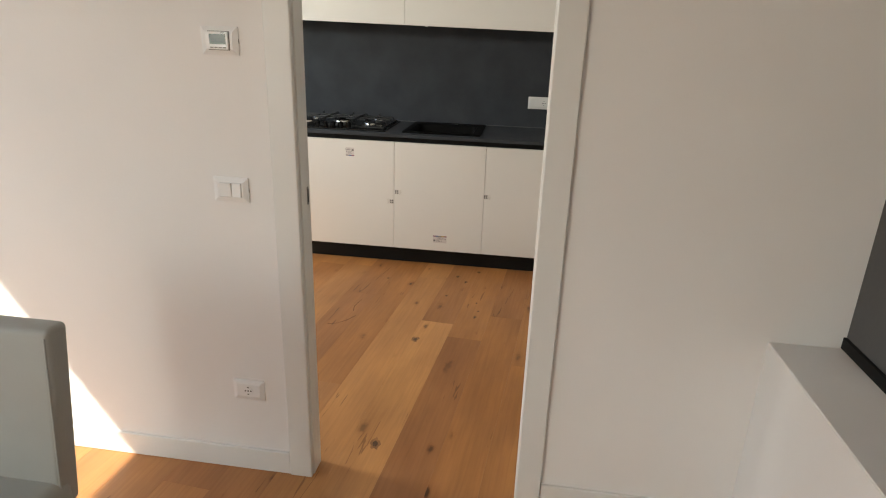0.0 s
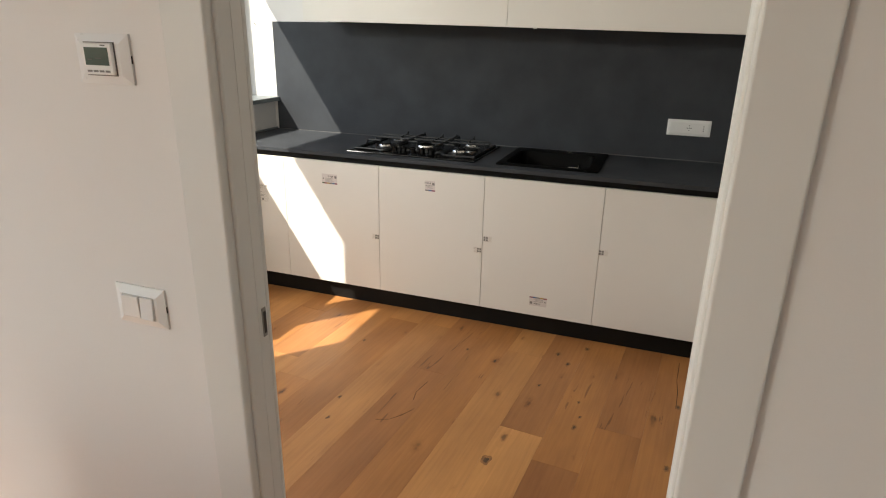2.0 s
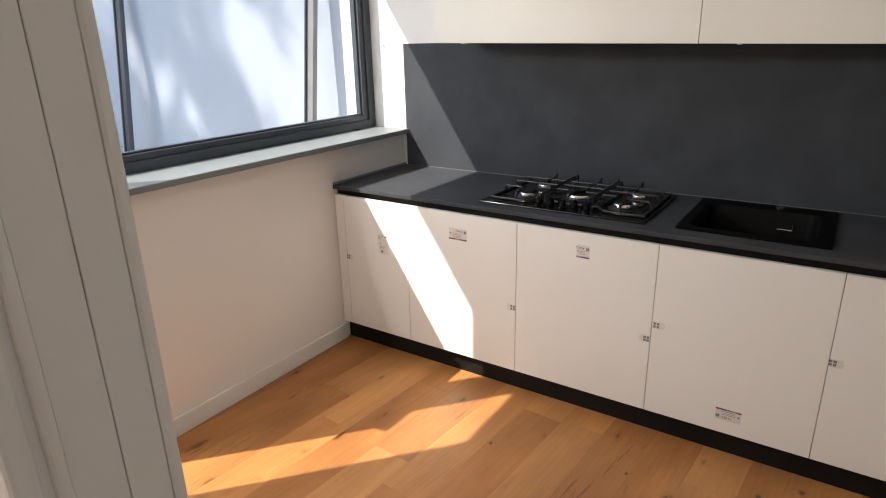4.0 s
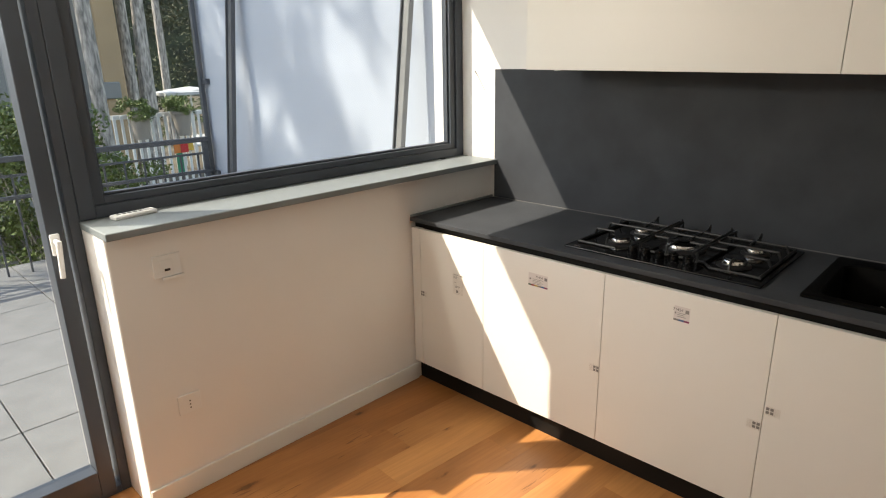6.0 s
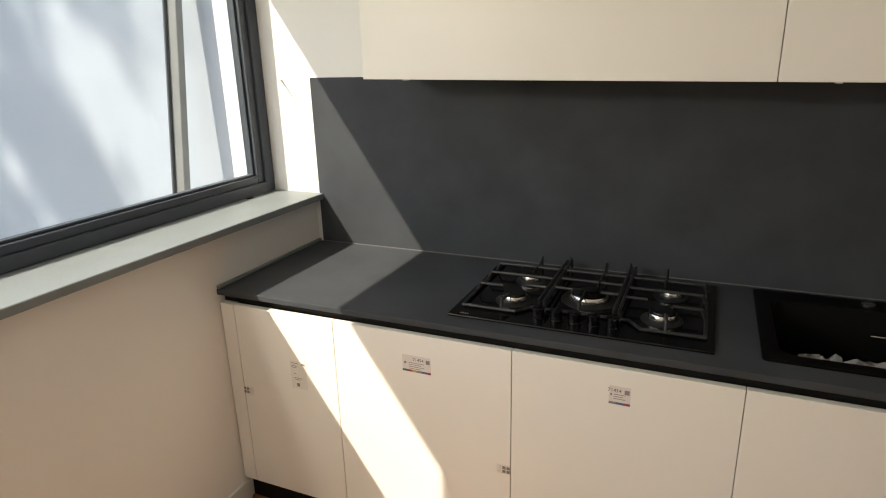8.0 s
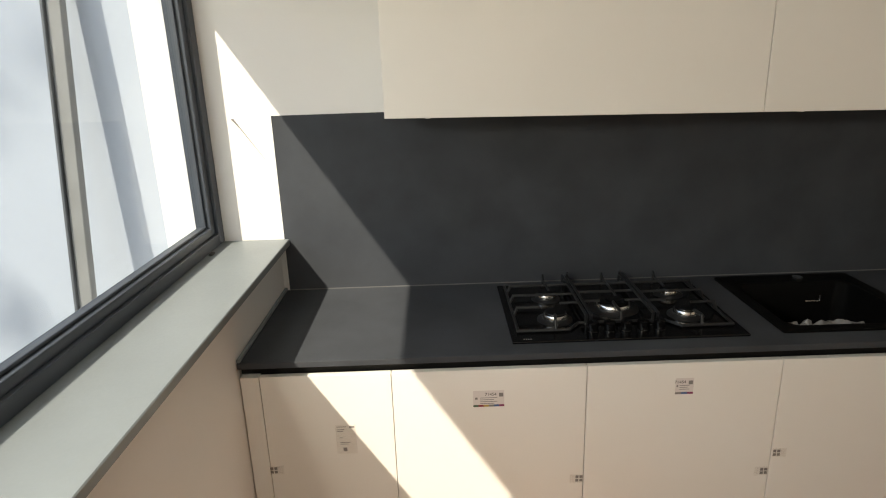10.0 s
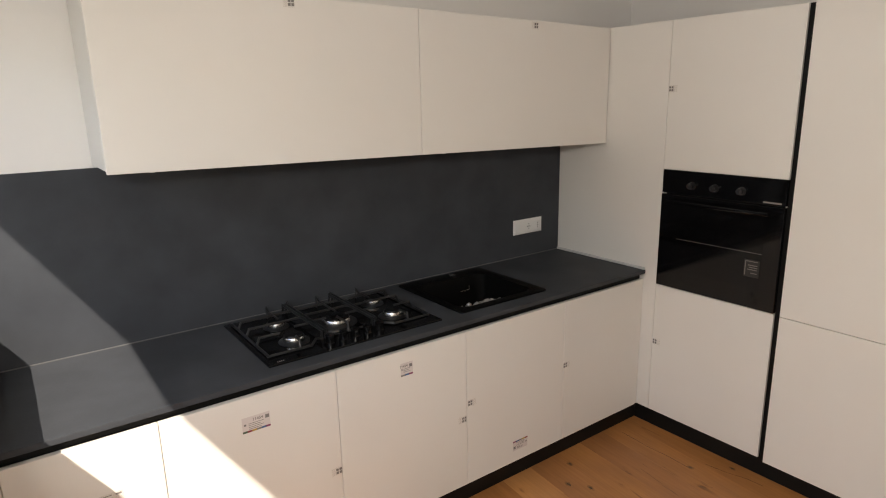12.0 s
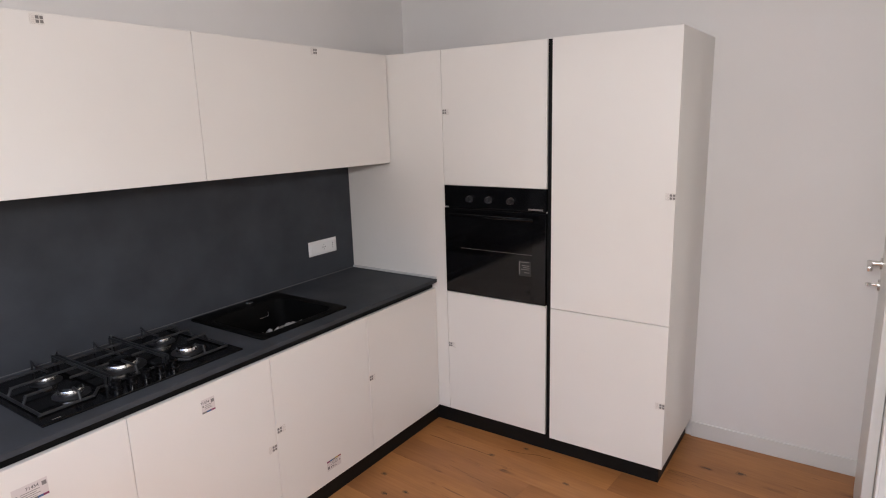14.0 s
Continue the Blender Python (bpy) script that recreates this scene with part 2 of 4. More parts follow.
def part(name, bm, mat, parent=None, label="", smooth=False):
    ob = new(name, mesh_of(name, bm, mat, smooth))
    if parent is not None:
        bpy.context.view_layer.update()
        ob.parent = parent
        ob.matrix_parent_inverse = parent.matrix_world.inverted()
    if label:
        ob["label"] = label
    return ob


def solid(name, bm, mat, label, category, kind="structure", smooth=False, group=""):
    return tagged(part(name, bm, mat, None, "", smooth), label, category, group, kind)


def plain_text(body, size, m, mat, parent, name="lettering"):
    cu = bpy.data.curves.new(name, "FONT")
    cu.body, cu.size, cu.extrude = body, size, 0.0001
    tmp = new(name + "_curve", cu)
    bpy.context.view_layer.update()
    me = bpy.data.meshes.new_from_object(tmp.evaluated_get(bpy.context.evaluated_depsgraph_get()))
    bpy.data.objects.remove(tmp)
    me.transform(m)
    me.materials.clear()
    me.materials.append(mat)
    ob = new(name, me)
    bpy.context.view_layer.update()
    ob.parent = parent
    ob.matrix_parent_inverse = parent.matrix_world.inverted()
    return ob


# ---- the shell ----
XW, XG, XE = -2.865, -3.075, 0.60       # low west wall, window frame face, east wall
YS, YK = -2.790, -2.722                  # the partition's two faces
FZ = -0.013                             # floor level
HC = 2.70                               # ceiling
YL = -7.2                               # far end of the living room

solid("wall_north", block(-3.30, XE + 0.25, 0.0, 0.21, -0.05, HC + 0.2), WALL, "white painted kitchen wall behind the worktop", "wall")
solid("wall_east", block(XE, XE + 0.25, YK - 0.05, 0.0, -0.05, HC + 0.2), WALL, "plain white painted wall beside the tall cupboards", "wall")

# partition with the doorway
DX0, DX1, DH = -1.016, -0.272, 2.06
bm = bmesh.new()
box(bm, -3.12, DX0, YS, YK, FZ, HC)
box(bm, DX1, XE + 0.25, YS, YK, FZ, HC)
box(bm, DX0, DX1, YS, YK, DH, HC)
solid("wall_partition", bm, WALL, "white painted partition wall with an open doorway", "wall")

# west side: low wall, lintel
solid("wall_west_low", block(-3.26, XW, -2.0, 0.0, -0.05, 1.055, 0.004), WALL, "low white wall under the kitchen window", "wall")
solid("wall_west_lintel", block(-3.26, -3.03, YS, 0.0, 2.245, HC + 0.2), WALL, "white lintel above the kitchen window", "wall")
solid("wall_west_living", block(-3.26, -3.03, YL, YS, 2.405, HC + 0.2), WALL, "white lintel above the living room glazing", "wall")
# unseen wall piece, added to cut sunlight bouncing off the living room floor
solid("wall_west_sunblock", block(-3.26, -3.03, -5.9, -4.95, -0.05, 2.405), WALL, "unseen white wall piece added to hold back the sun", "wall")
solid("wall_south", block(-3.30, XE + 0.25, YL - 0.2, YL, -0.05, HC + 0.2), WALL, "plain white living room wall", "wall")
solid("ceiling", block(-3.30, XE + 0.25, YL - 0.2, 0.21, HC, HC + 0.22), CEIL, "plain white painted ceiling", "ceiling")
solid("window_sill", block(-3.16, -2.824, -2.004, -0.002, 1.055, 1.081, 0.0025), SILL, "pale grey window sill over the low wall", "window sill")

# east side of the living room: parapet, ledge and a dark shuttered window
bm = block(0.402, XE + 0.25, YL, YS, -0.05, 0.675, 0.003)
solid("wall_parapet", bm, WALL, "low white parapet wall with a flat ledge", "wall")
solid("wall_east_upper", block(XE + 0.02, XE + 0.25, YL, YS, 2.2, HC + 0.2), WALL, "white wall above the shuttered window", "wall")
win2 = thing("window_2", (0.62, -4.4, 0.675), "closed dark grey shutter in a black window frame", "window", kind="structure")
part("window_frame", block(0.598, 0.66, -6.2, YS - 0.002, 0.676, 0.712, 0.002), BLACK, win2)
part("window_frame", block(0.598, 0.66, -6.2, YS - 0.002, 2.16, 2.2, 0.002), BLACK, win2)
part("panel", block(0.606, 0.63, -6.2, YS - 0.003, 0.712, 2.16, 0.002), SHUTTER, win2, "plain dark grey shutter panel")
solid("wall_east_rest", block(XE + 0.02, XE + 0.25, YL, -6.2, 0.675, 2.2), WALL, "white wall beside the shuttered window", "wall")


# ---- glazing ----
def pane(name, x, y0, y1, z0, z1, parent):
    ob = part(name, block(x - 0.004, x + 0.004, y0, y1, z0, z1), GLASS, parent, "clear window glass")
    ob.visible_shadow = False
    return ob


def frame_sides(parent, name, y0, y1, z0, z1, w, x0, x1, bottom=None):
    bot = w if bottom is None else bottom
    part(name, block(x0, x1, y0, y0 + w, z0, z1, 0.003, 2), ALU, parent)
    part(name, block(x0, x1, y1 - w, y1, z0, z1, 0.003, 2), ALU, parent)
    part(name, block(x0, x1, y0 + w, y1 - w, z0, z0 + bot, 0.003, 2), ALU, parent)
    part(name, block(x0, x1, y0 + w, y1 - w, z1 - w, z1, 0.003, 2), ALU, parent)


win1 = thing("window_1", (XG - 0.04, -0.98, 1.081), "large fixed window in an anthracite frame above the sill", "window", kind="structure")
frame_sides(win1, "window_frame", -2.0, -0.001, 1.082, 2.245, 0.055, -3.155, XG, 0.045)
frame_sides(win1, "sash", -1.945, -0.056, 1.127, 2.19, 0.036, -3.145, XG - 0.012, 0.028)
frame_sides(win1, "glazing_bead", -1.909, -0.092, 1.155, 2.154, 0.010, -3.132, XG - 0.028)
pane("pane", -3.12, -1.905, -0.096, 1.159, 2.15, win1)

door2 = thing("door_2", (XG - 0.04, -2.36, 0.0), "anthracite glazed terrace door with a white handle", "door", kind="structure")
frame_sides(door2, "door_frame", YK, -2.001, FZ, 2.245, 0.035, -3.155, XG, 0.03)
frame_sides(door2, "sash", YK + 0.036, -2.057, 0.011, 2.189, 0.054, -3.145, XG + 0.012, 0.11)
pane("pane", -3.12, YK + 0.10, -2.12, 0.11, 2.11, door2)
bm = block(XG + 0.012, XG + 0.024, -2.106, -2.076, 0.985, 1.06, 0.004, 2)
hb = part("handle", bm, PLASTIC, door2, "white lever handle", True)
bm = bmesh.new()
tube(bm, (XG + 0.02, -2.091, 1.035), (XG + 0.06, -2.091, 1.035), 0.009, sides=12)
tube(bm, (XG + 0.058, -2.091, 1.042), (XG + 0.062, -2.10, 0.915), 0.0095, 0.0085, sides=12)
part("lever", bm, PLASTIC, hb, "", True)

win3 = thing("window_3", (XG - 0.04, -5.0, 0.0), "tall anthracite glazing of the living room", "window", kind="structure")
# the second bay is unseen, added as an opening for the third lamp
for y0, y1 in ((-4.95, YS - 0.02), (YL, -5.9)):
    frame_sides(win3, "window_frame", y0 + 0.001, y1 - 0.001, FZ, 2.405, 0.07, -3.155, XG, 0.07)
    pane("pane", -3.12, y0 + 0.07, y1 - 0.07, 0.07, 2.335, win3)


# ---- doorway trim ----
STEEL_DARK = material("satin_steel", (0.30, 0.30, 0.29), 0.4, metal=1.0, vary=0.05)
CX0, CX1 = -1.000, -0.288    # clear opening
YC = YS - 0.017              # face of the casing
trim = thing("door_1", (-0.65, (YS + YK) / 2, 0.0), "white lacquered door frame of the open kitchen doorway", "door frame", kind="structure")
for side in (0, 1):
    def span(u0, u1):
        """From the clear opening outwards on either side."""
        return (CX0 - u1, CX0 - u0) if side == 0 else (CX1 + u0, CX1 + u1)
    part("casing", block(*span(0.003, 0.083), YC, YS, FZ, DH + 0.07, 0.0045, 3), TRIM, trim)
    part("casing", block(*span(0.0005, 0.075), YK, YK + 0.010, FZ, DH + 0.07, 0.003, 2), TRIM, trim)
    # groove and rounded bead where casing and jamb meet, then two flat jamb boards with a hair joint
    part("groove", block(*span(0.005, 0.0155), YS - 0.004, YS + 0.006, FZ, DH - 0.01), TRIM, trim)
    part("bead", block(*span(-0.0005, 0.0155), YS + 0.004, YS + 0.0125, FZ, DH - 0.01, 0.0035, 3), TRIM, trim)
    part("jamb", block(*span(0.0015, 0.0155), YS + 0.012, -2.7482, FZ, DH - 0.01, 0.0006), TRIM, trim)
    part("jamb", block(*span(0.0015, 0.0155), -2.7477, YK, FZ, DH - 0.01, 0.0006), TRIM, trim)
part("casing", block(CX0 - 0.003, CX1 + 0.003, YC, YS, DH - 0.012, DH + 0.07, 0.0045, 3), TRIM, trim)
part("casing", block(CX0, CX1, YK, YK + 0.010, DH - 0.012, DH + 0.07, 0.003, 2), TRIM, trim)
part("head_jamb", block(CX0, CX1, YS, YK, DH - 0.011, DH), TRIM, trim)
strike = part("strike_plate", block(CX0 - 0.0015, CX0 + 0.001, YK - 0.017, YK - 0.006, 0.974, 1.031, 0.001), STEEL_DARK, trim, "steel strike plate")
part("slot", block(CX0 + 0.0011, CX0 + 0.0017, YK - 0.0153, YK - 0.0077, 0.981, 1.024, 0.00025), DARK, strike)

# kitchen door leaf, folded back flat against the partition
leaf = thing("door_3", (0.08, YK + 0.03, 0.008), "white flush door folded back against the partition", "door", kind="structure")
part("leaf", block(-0.205, 0.455, YK + 0.011, YK + 0.046, FZ + 0.008, 2.05, 0.002), TRIM, leaf)
for z, kind in ((1.10, "handle"), (1.005, "key")):
    bm = bmesh.new()
    tube(bm, (0.40, YK + 0.046, z), (0.40, YK + 0.055, z), 0.025, sides=24)
    if kind == "handle":
        tube(bm, (0.40, YK + 0.053, z), (0.40, YK + 0.091, z), 0.010, sides=14)
        box(bm, 0.27, 0.412, YK + 0.083, YK + 0.101, z - 0.010, z + 0.010, 0.004, 2)
    else:
        tube(bm, (0.40, YK + 0.053, z), (0.40, YK + 0.078, z), 0.005, sides=12)
        lathe(bm, (0.40, YK + 0.088, z - 0.009), [(0.004, 0.0), (0.011, 0.004), (0.011, 0.014), (0.004, 0.018)], 14)
    part("door_handle" if kind == "handle" else "thumb_turn", bm, CHROME, leaf, "satin steel lever" if kind == "handle" else "", True)

# ---- baseboards ----
BB = 0.075
bb = [("north of the terrace door", block(XW, XW + 0.012, -1.998, -0.61, FZ, BB, 0.003, 2)),
      ("beside the tall cupboards", block(XE - 0.012, XE, YK, -1.9155, FZ, BB, 0.003, 2)),
      ("along the partition", block(-3.07, -1.0845, YS - 0.012, YS, FZ, BB, 0.003, 2)),
      ("along the partition", block(-0.2035, 0.401, YS - 0.012, YS, FZ, BB, 0.003, 2)),
      ("along the parapet", block(0.390, 0.402, YL, YS - 0.013, FZ, BB, 0.003, 2))]
for where, bm in bb:
    solid("baseboard", bm, TRIM, "white lacquered baseboard " + where, "baseboard")


# ---- base units ----
YF, YB = -0.627, -0.605        # door front, carcass front
ZB, ZT = 0.096, 0.818


def door_panel(x0, x1, z0, z1, y0=YF, y1=YB):
    """A lacquered front with softened edges."""
    return block(x0 + 0.001, x1 - 0.001, y0, y1 - 0.001, z0, z1, 0.0016, 2)


units = [(-2.862, -2.803, "narrow white filler strip of the base units", "filler"), (-2.803, -2.40, "white base cupboard with one narrow door", "cupboard"),
         (-2.40, -1.80, "white base cupboard beside the window wall", "cupboard"), (-1.80, -1.20, "white base cupboard under the gas hob", "cupboard"),
         (-1.20, -0.60, "white base cupboard under the sink", "cupboard"), (-0.60, -0.018, "white base cupboard beside the tall units", "cupboard")]
base_units = []
for x0, x1, label, cat in units:
    u = thing("filler_strip" if cat == "filler" else "base_cupboard", ((x0 + x1) / 2, -0.3, ZB), label, cat, "" if cat == "filler" else "base units under the worktop")
    base_units.append(u)
    part("body", block(x0 + 0.0005, x1 - 0.0005, YB, -0.02, ZB, ZT if cat == "filler" else 0.66), CARCASS, u)
    part("door" if cat != "filler" else "panel", door_panel(x0, x1, ZB, ZT), LACQUER, u)
solid("end_strip", block(-0.0175, 0.002, YF + 0.004, YB, ZB, ZT, 0.001), LACQUER, "white corner strip between base and tall units", "filler", kind="")
solid("grip_rail", block(-2.862, 0.0, -0.600, -0.585, ZT - 0.03, 0.849), BLACK, "black recessed grip rail under the worktop", "grip rail", kind="")
pl = thing("plinth", (-1.4, -0.59, 0.0), "dark kickboard under the kitchen units", "plinth")
part("board", block(-2.862, 0.055, -0.588, -0.572, FZ, ZB - 0.001, 0.001), PLINTH, pl)
part("board", block(0.042, 0.058, -1.885, -0.5885, FZ, ZB - 0.001, 0.001), PLINTH, pl)
part("board", block(0.0585, XE - 0.001, -1.885, -1.869, FZ, ZB - 0.001, 0.001), PLINTH, pl)

# worktop, with the cut-outs for hob and sink
HX0, HX1, HY0, HY1 = -2.022, -1.278, -0.568, -0.058
SX0, SX1, SY0, SY1 = -1.168, -0.652, -0.556, -0.045
wt = thing("worktop", (-1.43, -0.3, 0.85), "dark slate-grey laminate worktop over the base units", "worktop")
bm = bmesh.new()
xs = [-2.862, HX0 + 0.03, HX1 - 0.03, SX0 + 0.012, SX1 - 0.012, 0.0]
ys = [-0.632, -0.53, -0.09, -0.0065]
hole = [(1, 1), (3, 1)]
grid_v = {}
for i, x in enumerate(xs):
    for j, y in enumerate(ys):
        for k, z in enumerate((0.850, 0.870)):
            grid_v[i, j, k] = bm.verts.new((x, y, z))
for i in range(len(xs) - 1):
    for j in range(len(ys) - 1):
        if (i, j) in hole:
            continue
        for k in (0, 1):
            bm.faces.new([grid_v[p] for p in ((i, j, k), (i + 1, j, k), (i + 1, j + 1, k), (i, j + 1, k))])
        for di, dj, a, b in ((0, -1, (0, 0), (1, 0)), (1, 0, (1, 0), (1, 1)), (0, 1, (1, 1), (0, 1)), (-1, 0, (0, 1), (0, 0))):
            ni, nj = i + di, j + dj
            if (ni, nj) in hole or not (0 <= ni < len(xs) - 1 and 0 <= nj < len(ys) - 1):
                bm.faces.new([grid_v[i + a[0], j + a[1], 0], grid_v[i + b[0], j + b[1], 0], grid_v[i + b[0], j + b[1], 1], grid_v[i + a[0], j + a[1], 1]])
part("slab", bm, SLATE, wt)
part("edge_profile", block(-2.862, 0.0, -0.6345, -0.632, 0.8505, 0.8695, 0.001), SLATE, wt)
part("end_profile", block(-2.8635, -2.851, -0.632, -0.0066, 0.8704, 0.8815, 0.002), SILL, wt, "grey upstand profile on the wall")
part("end_profile", block(-0.010, 0.0015, -0.632, -0.0066, 0.8704, 0.8830, 0.002), SEAL, wt)
solid("splashback", block(-2.843, 0.001, -0.006, -0.0005, 0.8702, 1.552), SLATE, "dark slate-grey splashback panel behind the worktop", "splashback", kind="")
solid("silicone_joint", block(-2.838, 0.0, -0.0095, -0.0062, 0.8702, 0.8735), JOINT, "grey silicone joint between worktop and splashback", "joint", kind="")

# ---- wall cupboards ----
def hung(bm):
    """The wall cupboards hang a little out of level, higher towards the window."""
    for v in bm.verts:
        v.co.z -= 0.0155 * (v.co.x + 1.2)
    return bm


for x0, x1, label in ((-2.40, -1.20, "wide white wall cupboard with a lift-up front"), (-1.20, -0.002, "wide white wall cupboard next to the tall units")):
    u = thing("wall_cupboard", ((x0 + x1) / 2, -0.17, 1.536), label, "cupboard", "wall cupboards over the splashback")
    part("body", hung(block(x0 + 0.0005, x1 - 0.0005, -0.318, -0.0075, 1.545, 2.121, 0.001)), LACQUER, u)
    part("door", hung(block(x0 + 0.0012, x1 - 0.0012, -0.340, -0.3195, 1.536, 2.122, 0.0016, 2)), LACQUER, u)
    part("clip", hung(block(x0 + 0.13, x0 + 0.146, -0.312, -0.29, 1.532, 1.5449, 0.001)), PLASTIC, u)

# ---- tall units ----
XF = 0.004
tall = thing("oven_column", (0.3, -1.0, ZB), "tall white oven housing unit", "cupboard", "tall units")
part("side_filler", block(XF, XF + 0.02, -0.698, -0.001, ZB, 2.105, 0.0012), LACQUER, tall)
part("body", block(XF + 0.023, XE - 0.002, -1.302, -0.701, ZB, 2.104), LACQUER, tall)
part("upper_door", block(XF, XF + 0.021, -1.3030, -0.7005, 1.406, 2.105, 0.0016, 2), LACQUER, tall)
part("lower_door", block(XF, XF + 0.021, -1.3030, -0.7005, ZB, 0.8065, 0.0016, 2), LACQUER, tall)
solid("grip_strip", block(XF + 0.012, XF + 0.022, -1.3365, -1.3035, ZB, 2.105), BLACK, "black vertical grip strip between tall units", "grip rail", kind="")
XR = XF - 0.020                         # the fridge doors stand a little proud
fridge = thing("fridge_column", (0.3, -1.62, ZB), "tall white fridge housing unit with two doors", "cupboard", "tall units")
part("body", block(XR + 0.023, XE - 0.002, -1.892, -1.338, ZB, 2.104), LACQUER, fridge)
part("upper_door", block(XR, XR + 0.021, -1.914, -1.337, 0.8115, 2.105, 0.0016, 2), LACQUER, fridge)
part("lower_door", block(XR, XR + 0.021, -1.914, -1.337, ZB, 0.8085, 0.0016, 2), LACQUER, fridge)
part("end_panel", block(XR + 0.0235, XE - 0.001, -1.914, -1.8925, 0.0995, 2.105, 0.0012), LACQUER, fridge)

# ---- gas hob ----
HZ = 0.870
hob = thing("gas_hob", ((HX0 + HX1) / 2, (HY0 + HY1) / 2, HZ), "black enamelled gas hob with five burners and iron grates", "hob")
bm = block(HX0, HX1, HY0, HY1, HZ, HZ + 0.008, 0.003, 2)
part("top_plate", bm, ENAMEL, hob, "glossy black plate")


def burner(x, y, r, crowns=1):
    bm = bmesh.new()
    lathe(bm, (x, y, HZ + 0.008), [(r * 1.45, 0), (r * 1.45, 0.003), (r * 1.2, 0.006), (r * 1.05, 0.007), (r * 1.02, 0.012)], 32)
    base = part("burner", bm, IRON, hob, "", True)
    bm = bmesh.new()
    prof = [(r, 0.0), (r, 0.012), (r * 0.93, 0.017), (r * 0.86, 0.017)]
    lathe(bm, (x, y, HZ + 0.015), prof, 32)
    part("flame_ring", bm, CHROME, base, "bright steel burner ring", True)
    bm = bmesh.new()
    lathe(bm, (x, y, HZ + 0.0322), [(r * 0.86, 0), (r * 0.86, 0.004), (r * 0.8, 0.007), (r * 0.2, 0.008)], 32)
    if crowns > 1:
        lathe(bm, (x, y, HZ + 0.0404), [(r * 0.45, 0), (r * 0.45, 0.004), (r * 0.3, 0.006)], 24)
    part("cap", bm, ENAMEL, base, "", True)


for x, y, r, c in ((-1.860, -0.405, 0.041, 1), (-1.858, -0.215, 0.036, 1), (-1.642, -0.322, 0.060, 2), (-1.408, -0.210, 0.036, 1), (-1.419, -0.402, 0.041, 1)):
    burner(x, y, r, c)
for k in range(5):
    x, y = -1.757 + 0.0535 * k, -0.506
    bm = bmesh.new()
    lathe(bm, (x, y, HZ + 0.008), [(0.0205, 0), (0.0205, 0.003), (0.0175, 0.005), (0.0165, 0.026), (0.0185, 0.028), (0.0185, 0.031), (0.016, 0.033)], 24)
    box(bm, x - 0.004, x + 0.004, y - 0.017, y + 0.017, HZ + 0.036, HZ + 0.045, 0.002, 2)
    part("knob", bm, ENAMEL, hob, "", True)


LOW, TOP = HZ + 0.014, HZ + 0.043
ROWS = (-0.166, -0.262, -0.375)


def rod(bm, *pts, r=0.0052):
    """A cast bar with rounded edges along pts."""
    for p, q in zip(pts, pts[1:]):
        d = (Vector(q) - Vector(p)).normalized() * r * 0.6
        tube(bm, Vector(p) - d, Vector(q) + d, r, sides=8)


def back_finger(bm, x, reach):
    """An upright lug at the back that runs forward over the burner."""
    rod(bm, (x, -0.092, HZ + 0.010), (x, -0.097, TOP + 0.014), (x, -0.122, TOP), (x, reach, TOP), r=0.0042)


def side_grate(outer, inner, bx):
    """A grate over two burners: a low outer frame, risers, bars to a high inner rail."""
    s = 1 if inner > outer else -1
    bm = bmesh.new()
    rod(bm, (outer, -0.083, LOW), (outer, -0.498, LOW), (outer + s * 0.165, -0.500, LOW), (inner - s * 0.026, -0.452, LOW), (inner, -0.450, LOW), (inner, -0.456, TOP), (inner, -0.066, TOP), (inner, -0.060, LOW))
    for k, y in enumerate(ROWS):
        end = inner if k < 2 else outer + s * 0.088
        rod(bm, (outer, y, LOW), (outer + s * 0.013, y, TOP), (end, y, TOP))
    rod(bm, (inner, ROWS[2] + 0.03, TOP), (inner - s * 0.062, ROWS[2] + 0.03, TOP))
    rod(bm, (bx - s * 0.012, -0.499, LOW), (bx - s * 0.012, -0.490, TOP), (bx - s * 0.006, -0.448, TOP))
    back_finger(bm, bx + s * 0.012, -0.215)
    for x, y in ((outer, -0.09), (outer, -0.49), (inner, -0.452), (inner, -0.066)):
        tube(bm, (x, y, HZ + 0.008), (x, y, LOW), 0.006, 0.005, sides=8)
    part("grate", bm, IRON, hob, "cast-iron pan grate")


def middle_grate(x0, x1, bx):
    bm = bmesh.new()
    for x in (x0, x1):
        rod(bm, (x, -0.450, LOW), (x, -0.456, TOP), (x, -0.066, TOP), (x, -0.060, LOW))
        tube(bm, (x, -0.452, HZ + 0.008), (x, -0.452, LOW), 0.006, 0.005, sides=8)
        tube(bm, (x, -0.066, HZ + 0.008), (x, -0.066, LOW), 0.006, 0.005, sides=8)
        rod(bm, (x, -0.066, TOP), (x, -0.075, TOP + 0.013), r=0.0042)
        rod(bm, (x, -0.335, TOP), (x + (0.055 if x == x0 else -0.055), -0.335, TOP))
    rod(bm, (x0, -0.450, LOW), (x1, -0.450, LOW))
    for y in (ROWS[0], -0.248):
        rod(bm, (x0, y, TOP), (x1, y, TOP))
    rod(bm, (bx, -0.450, LOW), (bx, -0.442, TOP), (bx, -0.352, TOP))
    back_finger(bm, bx + 0.026, -0.285)
    part("grate", bm, IRON, hob, "cast-iron pan grate")


side_grate(-1.996, -1.767, -1.862)
middle_grate(-1.751, -1.547, -1.650)
side_grate(-1.303, -1.532, -1.415)
bm = bmesh.new()
for k in range(4):
    box(bm, -1.985 + k * 0.007, -1.981 + k * 0.007, -0.553, -0.547, HZ + 0.0082, HZ + 0.0086)
part("printed_marks", bm, INKG, hob)

